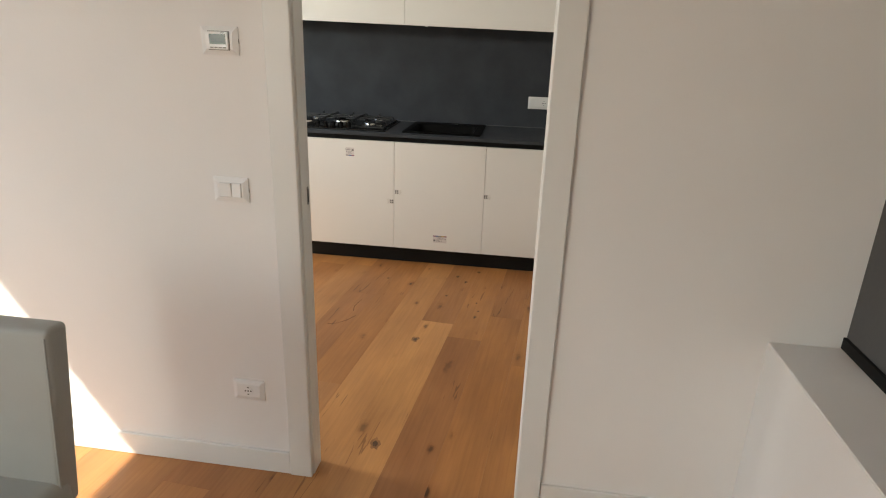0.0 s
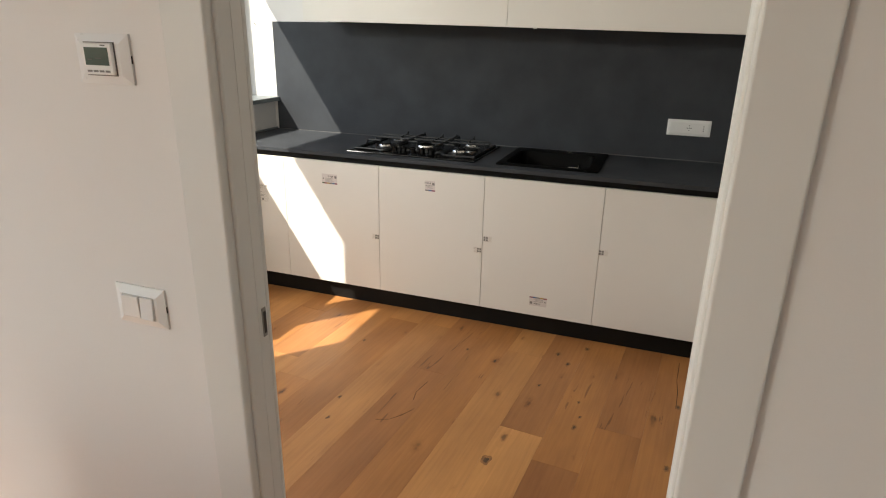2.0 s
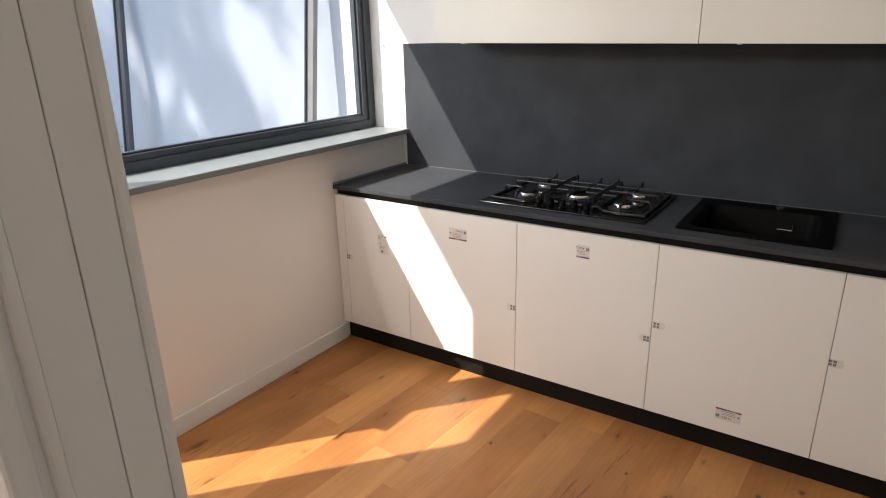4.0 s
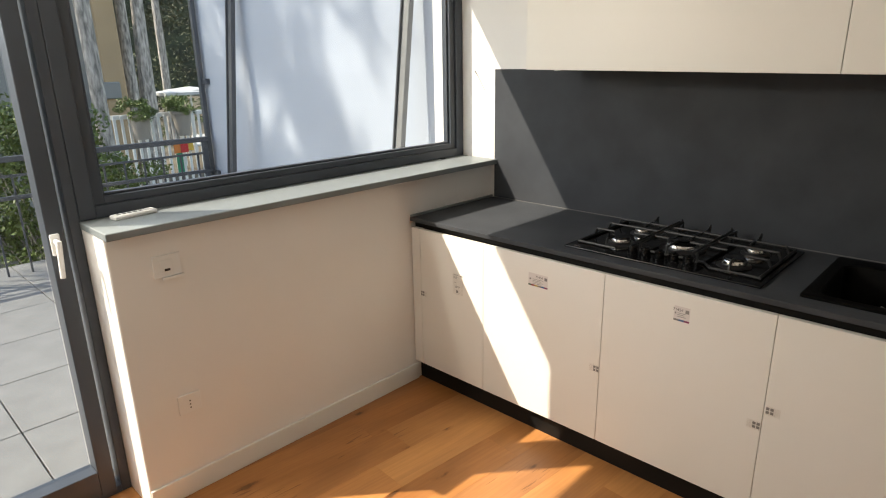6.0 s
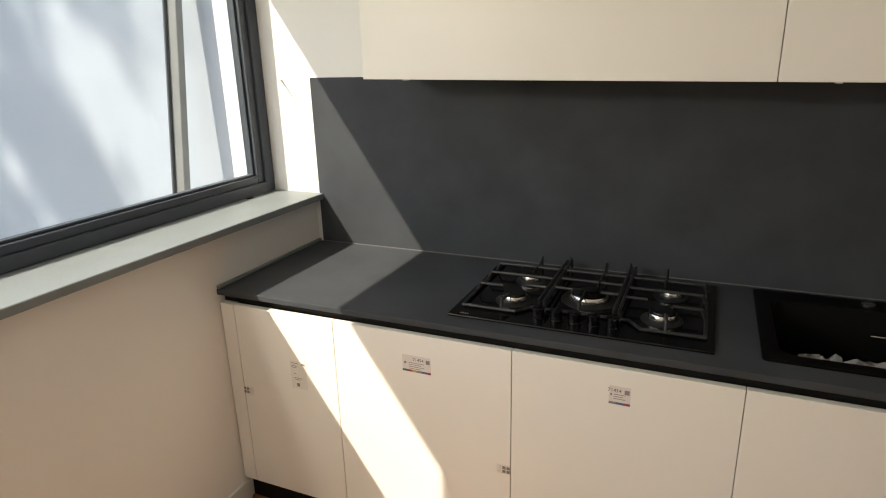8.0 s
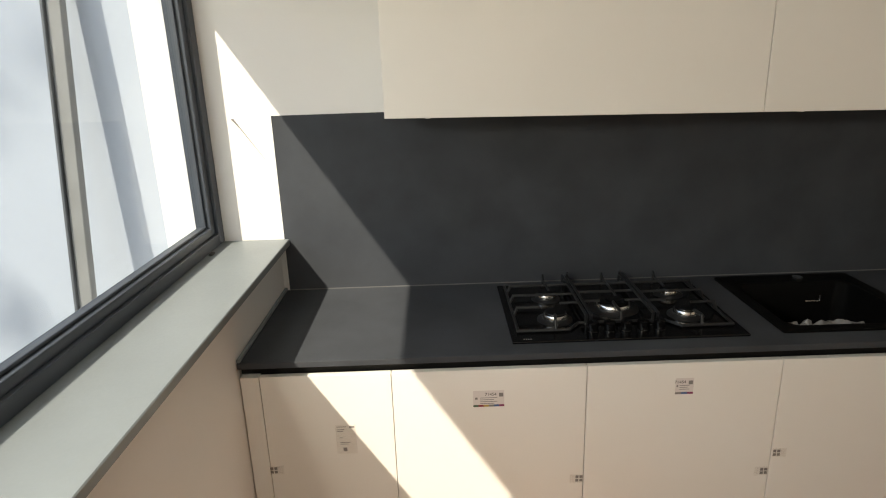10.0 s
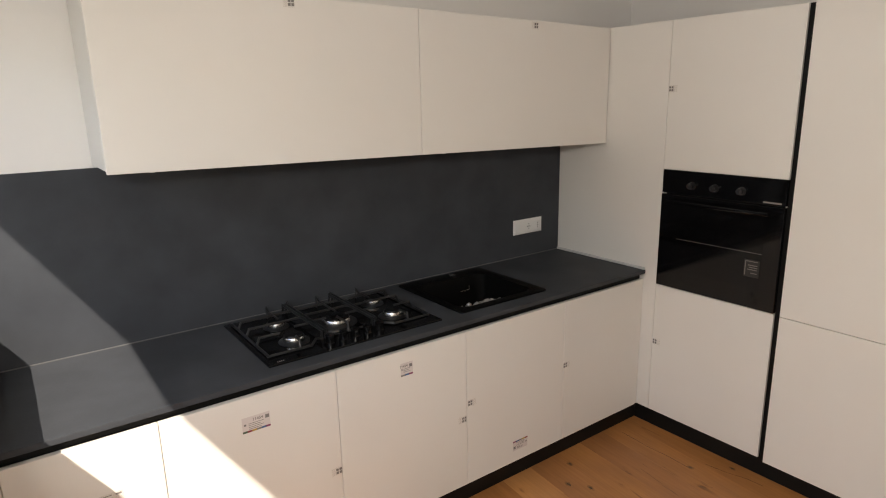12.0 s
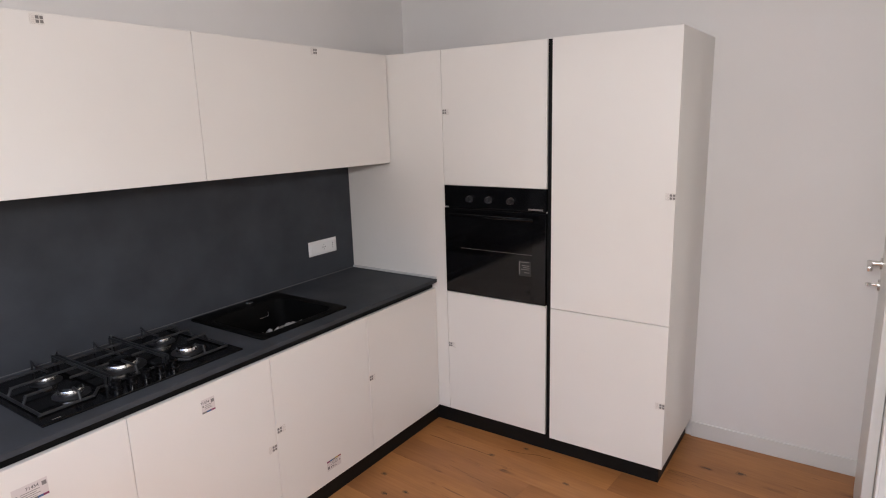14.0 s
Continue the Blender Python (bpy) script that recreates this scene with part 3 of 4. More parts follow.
# ---- sink ----
sink = thing("sink", ((SX0 + SX1) / 2, (SY0 + SY1) / 2, 0.69), "black composite sink set into the worktop", "sink")
bx0, bx1, by0, by1 = -1.125, -0.71, -0.512, -0.135
bm = bmesh.new()


def ring(x0, x1, y0, y1, z, r, seg=5):
    out = []
    for cx, cy, a0 in ((x1 - r, y1 - r, 0), (x0 + r, y1 - r, 90), (x0 + r, y0 + r, 180), (x1 - r, y0 + r, 270)):
        for k in range(seg + 1):
            a = radians(a0 + 90 * k / seg)
            out.append(bm.verts.new((cx + r * math.cos(a), cy + r * math.sin(a), z)))
    return out


rings = [ring(SX0, SX1, SY0, SY1, 0.8705, 0.012), ring(SX0, SX1, SY0, SY1, 0.877, 0.012), ring(SX0 + 0.004, SX1 - 0.004, SY0 + 0.004, SY1 - 0.004, 0.8795, 0.012),
         ring(bx0 - 0.006, bx1 + 0.006, by0 - 0.006, by1 + 0.006, 0.8785, 0.05), ring(bx0, bx1, by0, by1, 0.872, 0.045),
         ring(bx0 + 0.008, bx1 - 0.008, by0 + 0.008, by1 - 0.008, 0.71, 0.045), ring(bx0 + 0.03, bx1 - 0.03, by0 + 0.03, by1 - 0.03, 0.69, 0.04)]
for p, q in zip(rings, rings[1:]):
    for k in range(len(p)):
        bm.faces.new((p[k], p[(k + 1) % len(p)], q[(k + 1) % len(p)], q[k]))
bm.faces.new(rings[-1])
part("basin", bm, GRANITE, sink, "", True)
bm = lathe(bmesh.new(), (-0.86, -0.085, 0.8792), [(0.019, 0), (0.019, 0.003), (0.014, 0.005), (0.004, 0.0055)], 24)
part("tap_hole_cover", bm, CHROME, sink, "round steel cover", True)
bm = lathe(bmesh.new(), (-0.93, -0.32, 0.6905), [(0.045, 0), (0.045, 0.003), (0.02, 0.004)], 28)
part("drain", bm, CHROME, sink, "", True)
bm = bmesh.new()
tube(bm, (-0.855, -0.146, 0.805), (-0.80, -0.146, 0.805), 0.003, sides=8)
tube(bm, (-0.80, -0.146, 0.805), (-0.80, -0.146, 0.828), 0.003, sides=8)
part("overflow_trim", bm, CHROME, sink)

# crumpled clear plastic bag lying in the basin
POLYW = material("crumpled_film", (0.21, 0.21, 0.21), 0.3, vary=0.1, scale=20)
bm = bmesh.new()
bmesh.ops.create_grid(bm, x_segments=26, y_segments=12, size=1)
for v in bm.verts:
    u, w = v.co.x, v.co.y
    p = Vector((u * 3.1, w * 2.3, 0.4))
    hgt = 0.5 + 0.5 * noise.noise(p * 1.7) + 0.10 * abs(noise.noise(p * 4.3))
    edge = max(0.0, 1 - max(abs(u), abs(w)) ** 3)
    v.co = Vector((-0.925 + 0.170 * u + 0.012 * noise.noise(p * 3), -0.418 + 0.080 * w, 0.700 + 0.132 * min(1.0, 2.2 * edge) * (0.55 + 0.55 * hgt)))
bag = solid("plastic_bag", bm, POLYW, "crumpled translucent plastic bag lying in the sink", "plastic bag", kind="", smooth=True)

# ---- oven ----
oven = thing("built_in_oven", (0.0, -1.0, 0.8085), "black glass built-in oven with three knobs", "oven")
oy0, oy1 = -1.3015, -0.7015
part("body", block(XF + 0.0225, XF + 0.0228, oy0 + 0.01, oy1 - 0.01, 0.82, 1.39), BLACK, oven)
part("control_panel", block(0.0035, XF + 0.022, oy0, oy1, 1.291, 1.404, 0.002, 2), OVENGLASS, oven)
dr = part("oven_door", block(-0.0005, XF + 0.022, oy0, oy1, 0.811, 1.284, 0.002, 2), OVENGLASS, oven, "black glass door")
part("window_glass", block(-0.0009, -0.0006, oy0 + 0.075, oy1 - 0.075, 0.905, 1.215), ENAMEL, dr)
part("inner_rail", block(-0.0013, -0.0010, oy0 + 0.075, oy1 - 0.10, 1.0665, 1.0680), INKG, dr, "thin grey oven rail behind glass")
bm = bmesh.new()
box(bm, -0.0425, -0.0305, oy0 + 0.05, oy1 - 0.05, 1.245, 1.263, 0.004, 2)
for y in (oy0 + 0.09, oy1 - 0.09):
    box(bm, -0.0345, 0.0005, y - 0.008, y + 0.008, 1.248, 1.260, 0.002)
part("handle", bm, ENAMEL, dr, "flat black bar handle", True)
KNOB = material("knob_grey", (0.018, 0.018, 0.02), 0.35)
for y in (-0.862, -0.978, -1.106):
    bm = bmesh.new()
    tube(bm, (0.0035, y, 1.337), (-0.0005, y, 1.337), 0.020, sides=28)
    tube(bm, (-0.0005, y, 1.337), (-0.0225, y, 1.337), 0.0165, 0.015, sides=28)
    box(bm, -0.0265, -0.0205, y - 0.003, y + 0.003, 1.325, 1.351, 0.001)
    part("knob", bm, KNOB, oven, "dark grey round knob", True)
lab = part("energy_label", block(-0.0017, -0.0012, -1.222, -1.152, 0.955, 1.035), DARK, dr, "dark printed sticker with pale lines")
bm = bmesh.new()
for z, a, b in ((1.026, -1.213, -1.156), (1.008, -1.213, -1.170), (0.998, -1.213, -1.176), (0.988, -1.213, -1.168), (0.972, -1.213, -1.184)):
    box(bm, -0.0021, -0.0018, a, b, z, z + 0.0035)
box(bm, -0.0021, -0.0018, -1.160, -1.156, 0.962, 1.026)
part("printed_bars", bm, INKG, lab)
part("brand_mark", block(0.0031, 0.0034, -1.285, -1.205, 1.270 + 0.026, 1.304), INKG, oven)


# ---- sockets, switches, thermostat ----
def plate_north(name, x0, x1, z0, z1, y, label, category):
    """A wall plate facing the room (towards -y)."""
    e = thing(name, ((x0 + x1) / 2, y, z0), label, category)
    bm = bmesh.new()
    a = [bm.verts.new(p) for p in ((x0, y, z0), (x1, y, z0), (x1, y, z1), (x0, y, z1))]
    b = [bm.verts.new(p) for p in ((x0, y - 0.004, z0), (x1, y - 0.004, z0), (x1, y - 0.004, z1), (x0, y - 0.004, z1))]
    i = 0.015
    c = [bm.verts.new(p) for p in ((x0 + i, y - 0.010, z0 + i), (x1 - i, y - 0.010, z0 + i), (x1 - i, y - 0.010, z1 - i), (x0 + i, y - 0.010, z1 - i))]
    bm.faces.new(a)
    for p, q in ((a, b), (b, c)):
        for k in range(4):
            bm.faces.new((p[k], p[(k + 1) % 4], q[(k + 1) % 4], q[k]))
    bm.faces.new(c)
    part("plate", bm, PLASTIC, e)
    return e


TX, TZ = -1.217, 1.453        # thermostat centre
th = plate_north("thermostat", TX - 0.055, TX + 0.055, TZ - 0.0385, TZ + 0.0385, YS, "white wall thermostat with a grey-green display", "thermostat")
md = part("module", block(TX - 0.030, TX + 0.030, YS - 0.0165, YS - 0.010, TZ - 0.0235, TZ + 0.0245, 0.0015), PLASTIC, th)
part("module_gap", block(TX - 0.0318, TX + 0.0318, YS - 0.0108, YS - 0.0101, TZ - 0.0253, TZ + 0.0263), INKG, th)
part("display", block(TX - 0.025, TX + 0.023, YS - 0.0172, YS - 0.0166, TZ - 0.009, TZ + 0.018), LCD, md, "grey-green liquid crystal display")
for k in range(4):
    part("button", block(TX - 0.0235 + k * 0.0125, TX - 0.0145 + k * 0.0125, YS - 0.0175, YS - 0.0166, TZ - 0.0195, TZ - 0.0165), INKG, md)
for x0, x1, z in ((-0.020, -0.010, -0.001), (-0.004, 0.010, 0.001), (0.010, 0.020, 0.0205)):
    part("display_bar", block(TX + x0, TX + x1, YS - 0.0176, YS - 0.0173, TZ + z, TZ + z + 0.0015), INK, md)
part("side_clip", block(TX + 0.0551, TX + 0.0556, YS - 0.0034, YS - 0.0008, TZ - 0.006, TZ + 0.006), DARK, th)

LX, LZ = -1.221, 1.0215       # light switch centre
sw = plate_north("light_switch", LX - 0.056, LX + 0.056, LZ - 0.0385, LZ + 0.0385, YS, "white two-gang rocker light switch", "light switch")
for x0, x1, tilt in ((-0.0345, 0.0035, 0.0015), (0.0055, 0.0345, -0.0012)):
    bm = block(LX + x0, LX + x1, YS - 0.0145, YS - 0.0095, LZ - 0.0215, LZ + 0.0215, 0.0012)
    for v in bm.verts:
        if v.co.y < YS - 0.012:
            v.co.y -= tilt * (v.co.z - LZ) / 0.02
    part("rocker", bm, PLASTIC, sw)
part("rocker_surround", block(LX - 0.0358, LX + 0.0358, YS - 0.0104, YS - 0.0101, LZ - 0.0228, LZ + 0.0228), SEAL, sw)
part("rocker_gap", block(LX + 0.0037, LX + 0.0053, YS - 0.0110, YS - 0.0106, LZ - 0.021, LZ + 0.021), INKG, sw)
part("side_clip", block(LX + 0.0561, LX + 0.0566, YS - 0.0034, YS - 0.0008, LZ - 0.006, LZ + 0.006), DARK, sw)


def schuko(parent, x, z, y, r=0.018):
    bm = bmesh.new()
    tube(bm, (x, y, z), (x, y - 0.0015, z), r, sides=8)
    s = part("socket_face", bm, PLASTIC, parent)
    bm = bmesh.new()
    for dx in (-0.0095, 0.0, 0.0095):
        tube(bm, (x + dx, y - 0.0012, z), (x + dx, y - 0.002, z), 0.0028, sides=10)
    for dz in (-0.013, 0.013):
        box(bm, x - 0.003, x + 0.003, y - 0.002, y - 0.0012, z + dz - 0.0015, z + dz + 0.0015)
    part("pin_holes", bm, DARK, s)


so = plate_north("wall_socket", -1.275, -1.163, 0.276, 0.352, YS, "white wall power socket above the baseboard", "socket")
schuko(so, -1.219, 0.314, YS - 0.0102)

ks = plate_north("wall_socket", -0.366, -0.147, 1.004, 1.088, -0.006, "white wide power socket on the dark splashback", "socket")
schuko(ks, -0.255, 1.046, -0.0163)
bm = bmesh.new()
for dz in (-0.012, 0.0, 0.012):
    tube(bm, (-0.183, -0.0163, 1.046 + dz), (-0.183, -0.0168, 1.046 + dz), 0.0028, sides=10)
part("pin_holes", bm, DARK, ks)
part("blank_module", block(-0.342, -0.30, -0.0172, -0.0165, 1.018, 1.074, 0.0005), PLASTIC, ks)


def plate_west(name, y0, y1, z0, z1, x, label, category):
    e = thing(name, (x, (y0 + y1) / 2, z0), label, category)
    part("plate", block(x, x + 0.008, y0, y1, z0, z1, 0.0025, 2), PLASTIC, e)
    return e


p1 = plate_west("wall_outlet", -1.862, -1.765, 0.882, 0.962, XW, "white data outlet plate on the low wall", "outlet")
part("module", block(XW + 0.008, XW + 0.0105, -1.838, -1.796, 0.898, 0.945, 0.001), PLASTIC, p1)
part("port", block(XW + 0.0106, XW + 0.0112, -1.826, -1.806, 0.903, 0.912), DARK, p1)
part("paper_scrap", block(XW + 0.0005, XW + 0.014, -1.835, -1.76, 0.872, 0.8815, 0.001), PLASTIC, p1)
p2 = plate_west("wall_outlet", -1.852, -1.765, 0.330, 0.408, XW, "white three-pin power outlet on the low wall", "outlet")
bm = bmesh.new()
for dz in (-0.014, 0.0, 0.014):
    tube(bm, (XW + 0.008, -1.808, 0.365 + dz), (XW + 0.0086, -1.808, 0.365 + dz), 0.0032, sides=10)
part("pin_holes", bm, DARK, p2)

# remote control on the sill
rc = thing("remote_control", (-3.02, -1.84, 1.081), "slim white remote control lying on the sill", "remote control")
rc.matrix_basis = pose(-3.02, -1.84, 1.081, 0, 0, 8)
bm = block(-0.022, 0.022, -0.078, 0.078, 0.0, 0.016, 0.005, 3)
ob = new("case", mesh_of("case", bm, PLASTIC, True))
ob.parent = rc
bm = bmesh.new()
for k in range(5):
    box(bm, -0.008, 0.008, -0.06 + k * 0.02, -0.05 + k * 0.02, 0.0158, 0.0172, 0.0005)
ob = new("keys", mesh_of("keys", bm, INKG))
ob.parent = rc

# small dark latch on the sill
solid("sill_stud", block(-3.07, -3.055, -0.20, -0.17, 1.081, 1.088, 0.002), DARK, "small dark stud on the window sill", "stud", kind="")

# ---- stickers and labels on the fronts ----
RED = material("print_red", (0.25, 0.035, 0.04), 0.6)
YEL = material("print_yellow", (0.42, 0.28, 0.07), 0.6)
BLU = material("print_blue", (0.05, 0.11, 0.24), 0.6)
MAG = material("print_magenta", (0.22, 0.035, 0.10), 0.6)
GRN = material("print_green", (0.06, 0.10, 0.06), 0.6)


def on_front(x, z, y=YF):
    """Local (u, v, depth) to a front facing -y."""
    return Matrix.Translation((x, y, z)) @ Matrix(((1, 0, 0, 0), (0, 0, -1, 0), (0, 1, 0, 0), (0, 0, 0, 1)))


def on_side(y, z, x=XF):
    """Local (u, v, depth) to a front facing -x."""
    return Matrix.Translation((x, y, z)) @ Matrix(((0, 0, -1, 0), (-1, 0, 0, 0), (0, 1, 0, 0), (0, 0, 0, 1)))


def card(u0, u1, v0, v1, d, m, bm=None):
    bm = bm or bmesh.new()
    r = bmesh.ops.create_cube(bm, size=1)
    bmesh.ops.transform(bm, matrix=m @ Matrix.LocRotScale(((u0 + u1) / 2, (v0 + v1) / 2, d), None, (u1 - u0, v1 - v0, 0.0003)), verts=r["verts"])
    return bm


def sticker(m, flip=False):
    """A small clear sticker with four grey squares."""
    e = thing("sticker", m.translation, "small clear sticker with four grey squares on a cupboard front", "sticker", "stickers on the fronts")
    part("film", card(-0.022, 0.022, -0.016, 0.016, 0.0004, m), FILMCLEAR, e)
    bm = bmesh.new()
    o = -0.010 if flip else 0.008
    for du in (-0.0065, 0.0065):
        for dv in (-0.0065, 0.0065):
            card(o + du - 0.005, o + du + 0.005, dv - 0.005, dv + 0.005, 0.0008, m, bm)
    part("printed_squares", bm, INKG, e)
    bm = bmesh.new()
    for dv in (-0.009, -0.003, 0.003, 0.009):
        card(-o - 0.006, -o, dv - 0.001, dv + 0.001, 0.0008, m, bm)
    part("printed_bars", bm, PAPER, e)


for x, z, fl in ((-2.783, 0.487, True), (-1.822, 0.416, False), (-1.224, 0.420, False), (-1.172, 0.487, True), (-0.579, 0.494, True)):
    sticker(on_front(x, z), fl)
for x, z in ((-1.752, 2.108), (-0.545, 2.090)):
    sticker(on_front(x, z, -0.340))
for y, z, fl in ((-0.724, 1.791, True), (-0.724, 0.493, True), (-1.893, 1.399, False), (-1.893, 0.419, False)):
    sticker(on_side(y, z, XF if y > -1.3 else XR), fl)


def parcel_label(m, w, h, inks, number=True, upside=False):
    e = thing("paper_label", m.translation, "small white printed label with a coloured strip on a cupboard front", "label", "labels on the fronts")
    if upside:
        m = m @ pose(0, 0, 0, 0, 0, 180)
    part("paper", card(-w / 2, w / 2, -h / 2, h / 2, 0.0004, m), PAPER, e)
    step = w / len(inks)
    for k, ink in enumerate(inks):
        part("colour_strip", card(-w / 2 + k * step, -w / 2 + (k + 1) * step, -h / 2, -h / 2 + 0.007, 0.0008, m), ink, e)
    bm = bmesh.new()
    for k in range(4):
        v = h / 2 - 0.026 - k * 0.0065
        if v > -h / 2 + 0.010:
            card(-w * 0.28, -w * 0.28 + w * (0.55 - 0.1 * (k % 2)), v, v + 0.0018, 0.0008, m, bm)
    card(-w * 0.44, -w * 0.36, h / 2 - 0.030, h / 2 - 0.023, 0.0008, m, bm)
    part("printed_bars", bm, INKG, e)
    part("code_block", card(w / 2 - 0.016, w / 2 - 0.003, h / 2 - 0.022, h / 2 - 0.009, 0.0008, m), INKG, e)
    if number:
        plain_text("71454", 0.0145, m @ Matrix.Translation((w / 2 - 0.060, h / 2 - 0.018, 0.0008)), INK, e)


parcel_label(on_front(-2.103, 0.719), 0.096, 0.056, (GRN, RED, YEL, INKG, BLU, MAG))
parcel_label(on_front(-1.498, 0.739), 0.056, 0.055, (INKG, BLU, MAG))
parcel_label(on_front(-0.883, 0.178), 0.092, 0.050, (RED, YEL, INKG, BLU, MAG), True, True)
m = on_front(-2.553, 0.592)
e = thing("clear_label", m.translation, "faded transparent label on the narrow cupboard door", "label", "labels on the fronts")
part("film", card(-0.032, 0.032, -0.052, 0.052, 0.0004, m), FILMCLEAR, e)
for v, a, b in ((0.044, -0.028, 0.002), (0.034, -0.028, -0.004), (0.028, -0.028, -0.008), (0.005, -0.02, -0.012), (-0.012, -0.02, 0.012), (-0.018, -0.02, 0.004)):
    part("printed_bar", card(a, b, v, v + 0.002, 0.0008, m), INKG, e)
part("code_block", card(0.012, 0.028, 0.041, 0.047, 0.0008, m), INKG, e)
part("stamp", card(-0.012, 0.0, -0.043, -0.030, 0.0008, m), INKG, e)

# scuff marks in the plaster by the window
bm = bmesh.new()
for x0, z0, x1, z1, w in ((-2.985, 1.545, -2.885, 1.395, 0.0022), (-2.99, 1.545, -2.955, 1.50, 0.003)):
    tube(bm, (x0, -0.0003, z0), (x1, -0.0003, z1), w, 0.0006, sides=6)
solid("plaster_scratch", bm, INKG, "thin grey scratch in the plaster beside the window", "scratch", kind="structure")

# ---- living room: chair beside the partition ----
def dining_chair(x, y):
    e = thing("dining_chair", (x, y, FZ), "white leather dining chair with a tall padded back", "chair")
    bm = block(x - 0.225, x + 0.225, y - 0.014, y + 0.050, 0.40, 0.853, 0.014, 4)
    for v in bm.verts:
        k = (v.co.z - 0.45) / 0.5
        v.co.y += 0.055 * k
        v.co.x += 0.010 * math.sin(k * 3) * (1 if v.co.x > x else -1)
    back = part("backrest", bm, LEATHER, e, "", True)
    for sx in (-1, 1):
        bm = bmesh.new()
        tube(bm, (x + sx * 0.222, y - 0.012, 0.43), (x + sx * 0.222, y + 0.030, 0.835), 0.0028, sides=8)
        part("seam", bm, LEATHER, back)
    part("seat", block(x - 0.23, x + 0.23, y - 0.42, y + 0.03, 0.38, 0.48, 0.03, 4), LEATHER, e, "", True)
    for sx in (-1, 1):
        for yy in (y + 0.02, y - 0.38):
            bm = tube(bmesh.new(), (x + sx * 0.19, yy, FZ), (x + sx * 0.2, yy, 0.385), 0.016, 0.021, sides=14)
            part("leg", bm, STEEL, e, "", True)


dining_chair(-1.567, -3.48)

# ---- outdoors ----
solid("ground", block(-400, 400, -400, 400, -1.3, -1.1), SOIL, "bare garden ground with leaf litter", "ground")
terr = solid("terrace_slab", block(-6.7, -3.26, YL - 2, 0.21, -1.1, -0.045), TILE, "raised terrace slab outside the windows", "terrace")
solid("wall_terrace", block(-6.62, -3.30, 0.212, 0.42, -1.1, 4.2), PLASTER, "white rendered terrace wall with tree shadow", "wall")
def raked(bm):
    """The terrace posts lean towards the wall as they rise."""
    for v in bm.verts:
        k = v.co.z - 1.5
        v.co.x += 0.046 * k
        v.co.y += 0.088 * k
    return bm


for x, y, w, mt, lab in ((-5.81, 0.077, 0.06, STEEL, "anthracite steel post leaning to the terrace wall"), (-3.637, 0.077, 0.055, ZINC, "weathered grey steel post leaning beside the window")):
    e = thing("steel_post", (x, y, -0.02), lab, "post", "terrace posts")
    part("post", raked(block(x - w / 2, x + w / 2, y - 0.02, y + 0.02, -0.005, 2.75, 0.003)), mt, e)
    part("flange", raked(block(x - w / 2 - 0.012, x - w / 2 - 0.0005, y - 0.035, y + 0.02, -0.005, 2.75, 0.002)), STEEL, e, "dark edge flange")
    part("base_plate", block(x - 0.16, x + 0.02, y - 0.22, y - 0.06, -0.02, -0.008, 0.002), STEEL, e)
ep = thing("steel_post", (-6.60, 0.17, -0.02), "slim steel post with a bracket at the wall's end", "post", "terrace posts")
part("post", block(-6.625, -6.575, 0.15, 0.19, -0.02, 4.0, 0.003), STEEL, ep)
part("bracket", block(-6.60, -6.50, 0.17, 0.211, 1.43, 1.48, 0.003), STEEL, ep)
part("bracket", block(-6.60, -6.50, 0.17, 0.211, 0.55, 0.60, 0.003), STEEL, ep)

rail = thing("terrace_railing", (-6.55, -3.5, -0.02), "dark grey steel railing along the terrace edge", "railing")
part("handrail", block(-6.575, -6.525, -9.0, 0.145, 0.895, 0.94, 0.004), STEEL, rail)
part("mid_rail", block(-6.56, -6.54, -9.0, 0.145, 0.775, 0.795, 0.002), STEEL, rail)
part("lower_rail", block(-6.57, -6.53, -9.0, 0.145, 0.595, 0.625, 0.002), STEEL, rail)
for k in range(9):
    y = 0.10 - 1.1 * k
    part("post", block(-6.565, -6.535, y - 0.025, y + 0.025, -0.02, 0.894, 0.003), STEEL, rail)
BAL = mesh_of("baluster", block(-0.007, 0.007, -0.007, 0.007, -0.40, 0.40), STEEL)
for k in range(52):
    b = new("baluster", BAL)
    b.parent = rail
    b.matrix_basis = Matrix.Translation((0, 3.5 + 0.02 - 0.17 * k, 0.395))


def leaves(name, clumps, per, size, mat, label, category, kind="", parent=None, seed=3, flat=0.5):
    """Many small leaf blades gathered in clumps."""
    rng = np.random.default_rng(seed)
    c = np.array([k[:3] for k in clumps], float)
    r = np.array([k[3] for k in clumps], float)
    idx = np.repeat(np.arange(len(c)), per)
    d = rng.normal(size=(len(idx), 3))
    d /= np.linalg.norm(d, axis=1)[:, None]
    p = c[idx] + d * (r[idx] * rng.uniform(0.25, 1.0, len(idx)) ** 0.6)[:, None] * np.array([1, 1, 0.75])
    a = rng.normal(size=(len(idx), 3))
    a /= np.linalg.norm(a, axis=1)[:, None]
    b = np.cross(a, rng.normal(size=(len(idx), 3)))
    b /= np.linalg.norm(b, axis=1)[:, None]
    s = size * rng.uniform(0.6, 1.3, len(idx))[:, None]
    v = np.stack([p - a * s, p + b * s * flat, p + a * s, p - b * s * flat], 1).reshape(-1, 3)
    f = np.arange(len(v)).reshape(-1, 4)
    me = bpy.data.meshes.new(name)
    me.from_pydata(v.tolist(), [], f.tolist())
    me.materials.append(mat)
    ob = new(name, me)
    if parent is not None:
        bpy.context.view_layer.update()
        ob.parent = parent
        ob.matrix_parent_inverse = parent.matrix_world.inverted()
        return ob
    return tagged(ob, label, category, kind=kind)


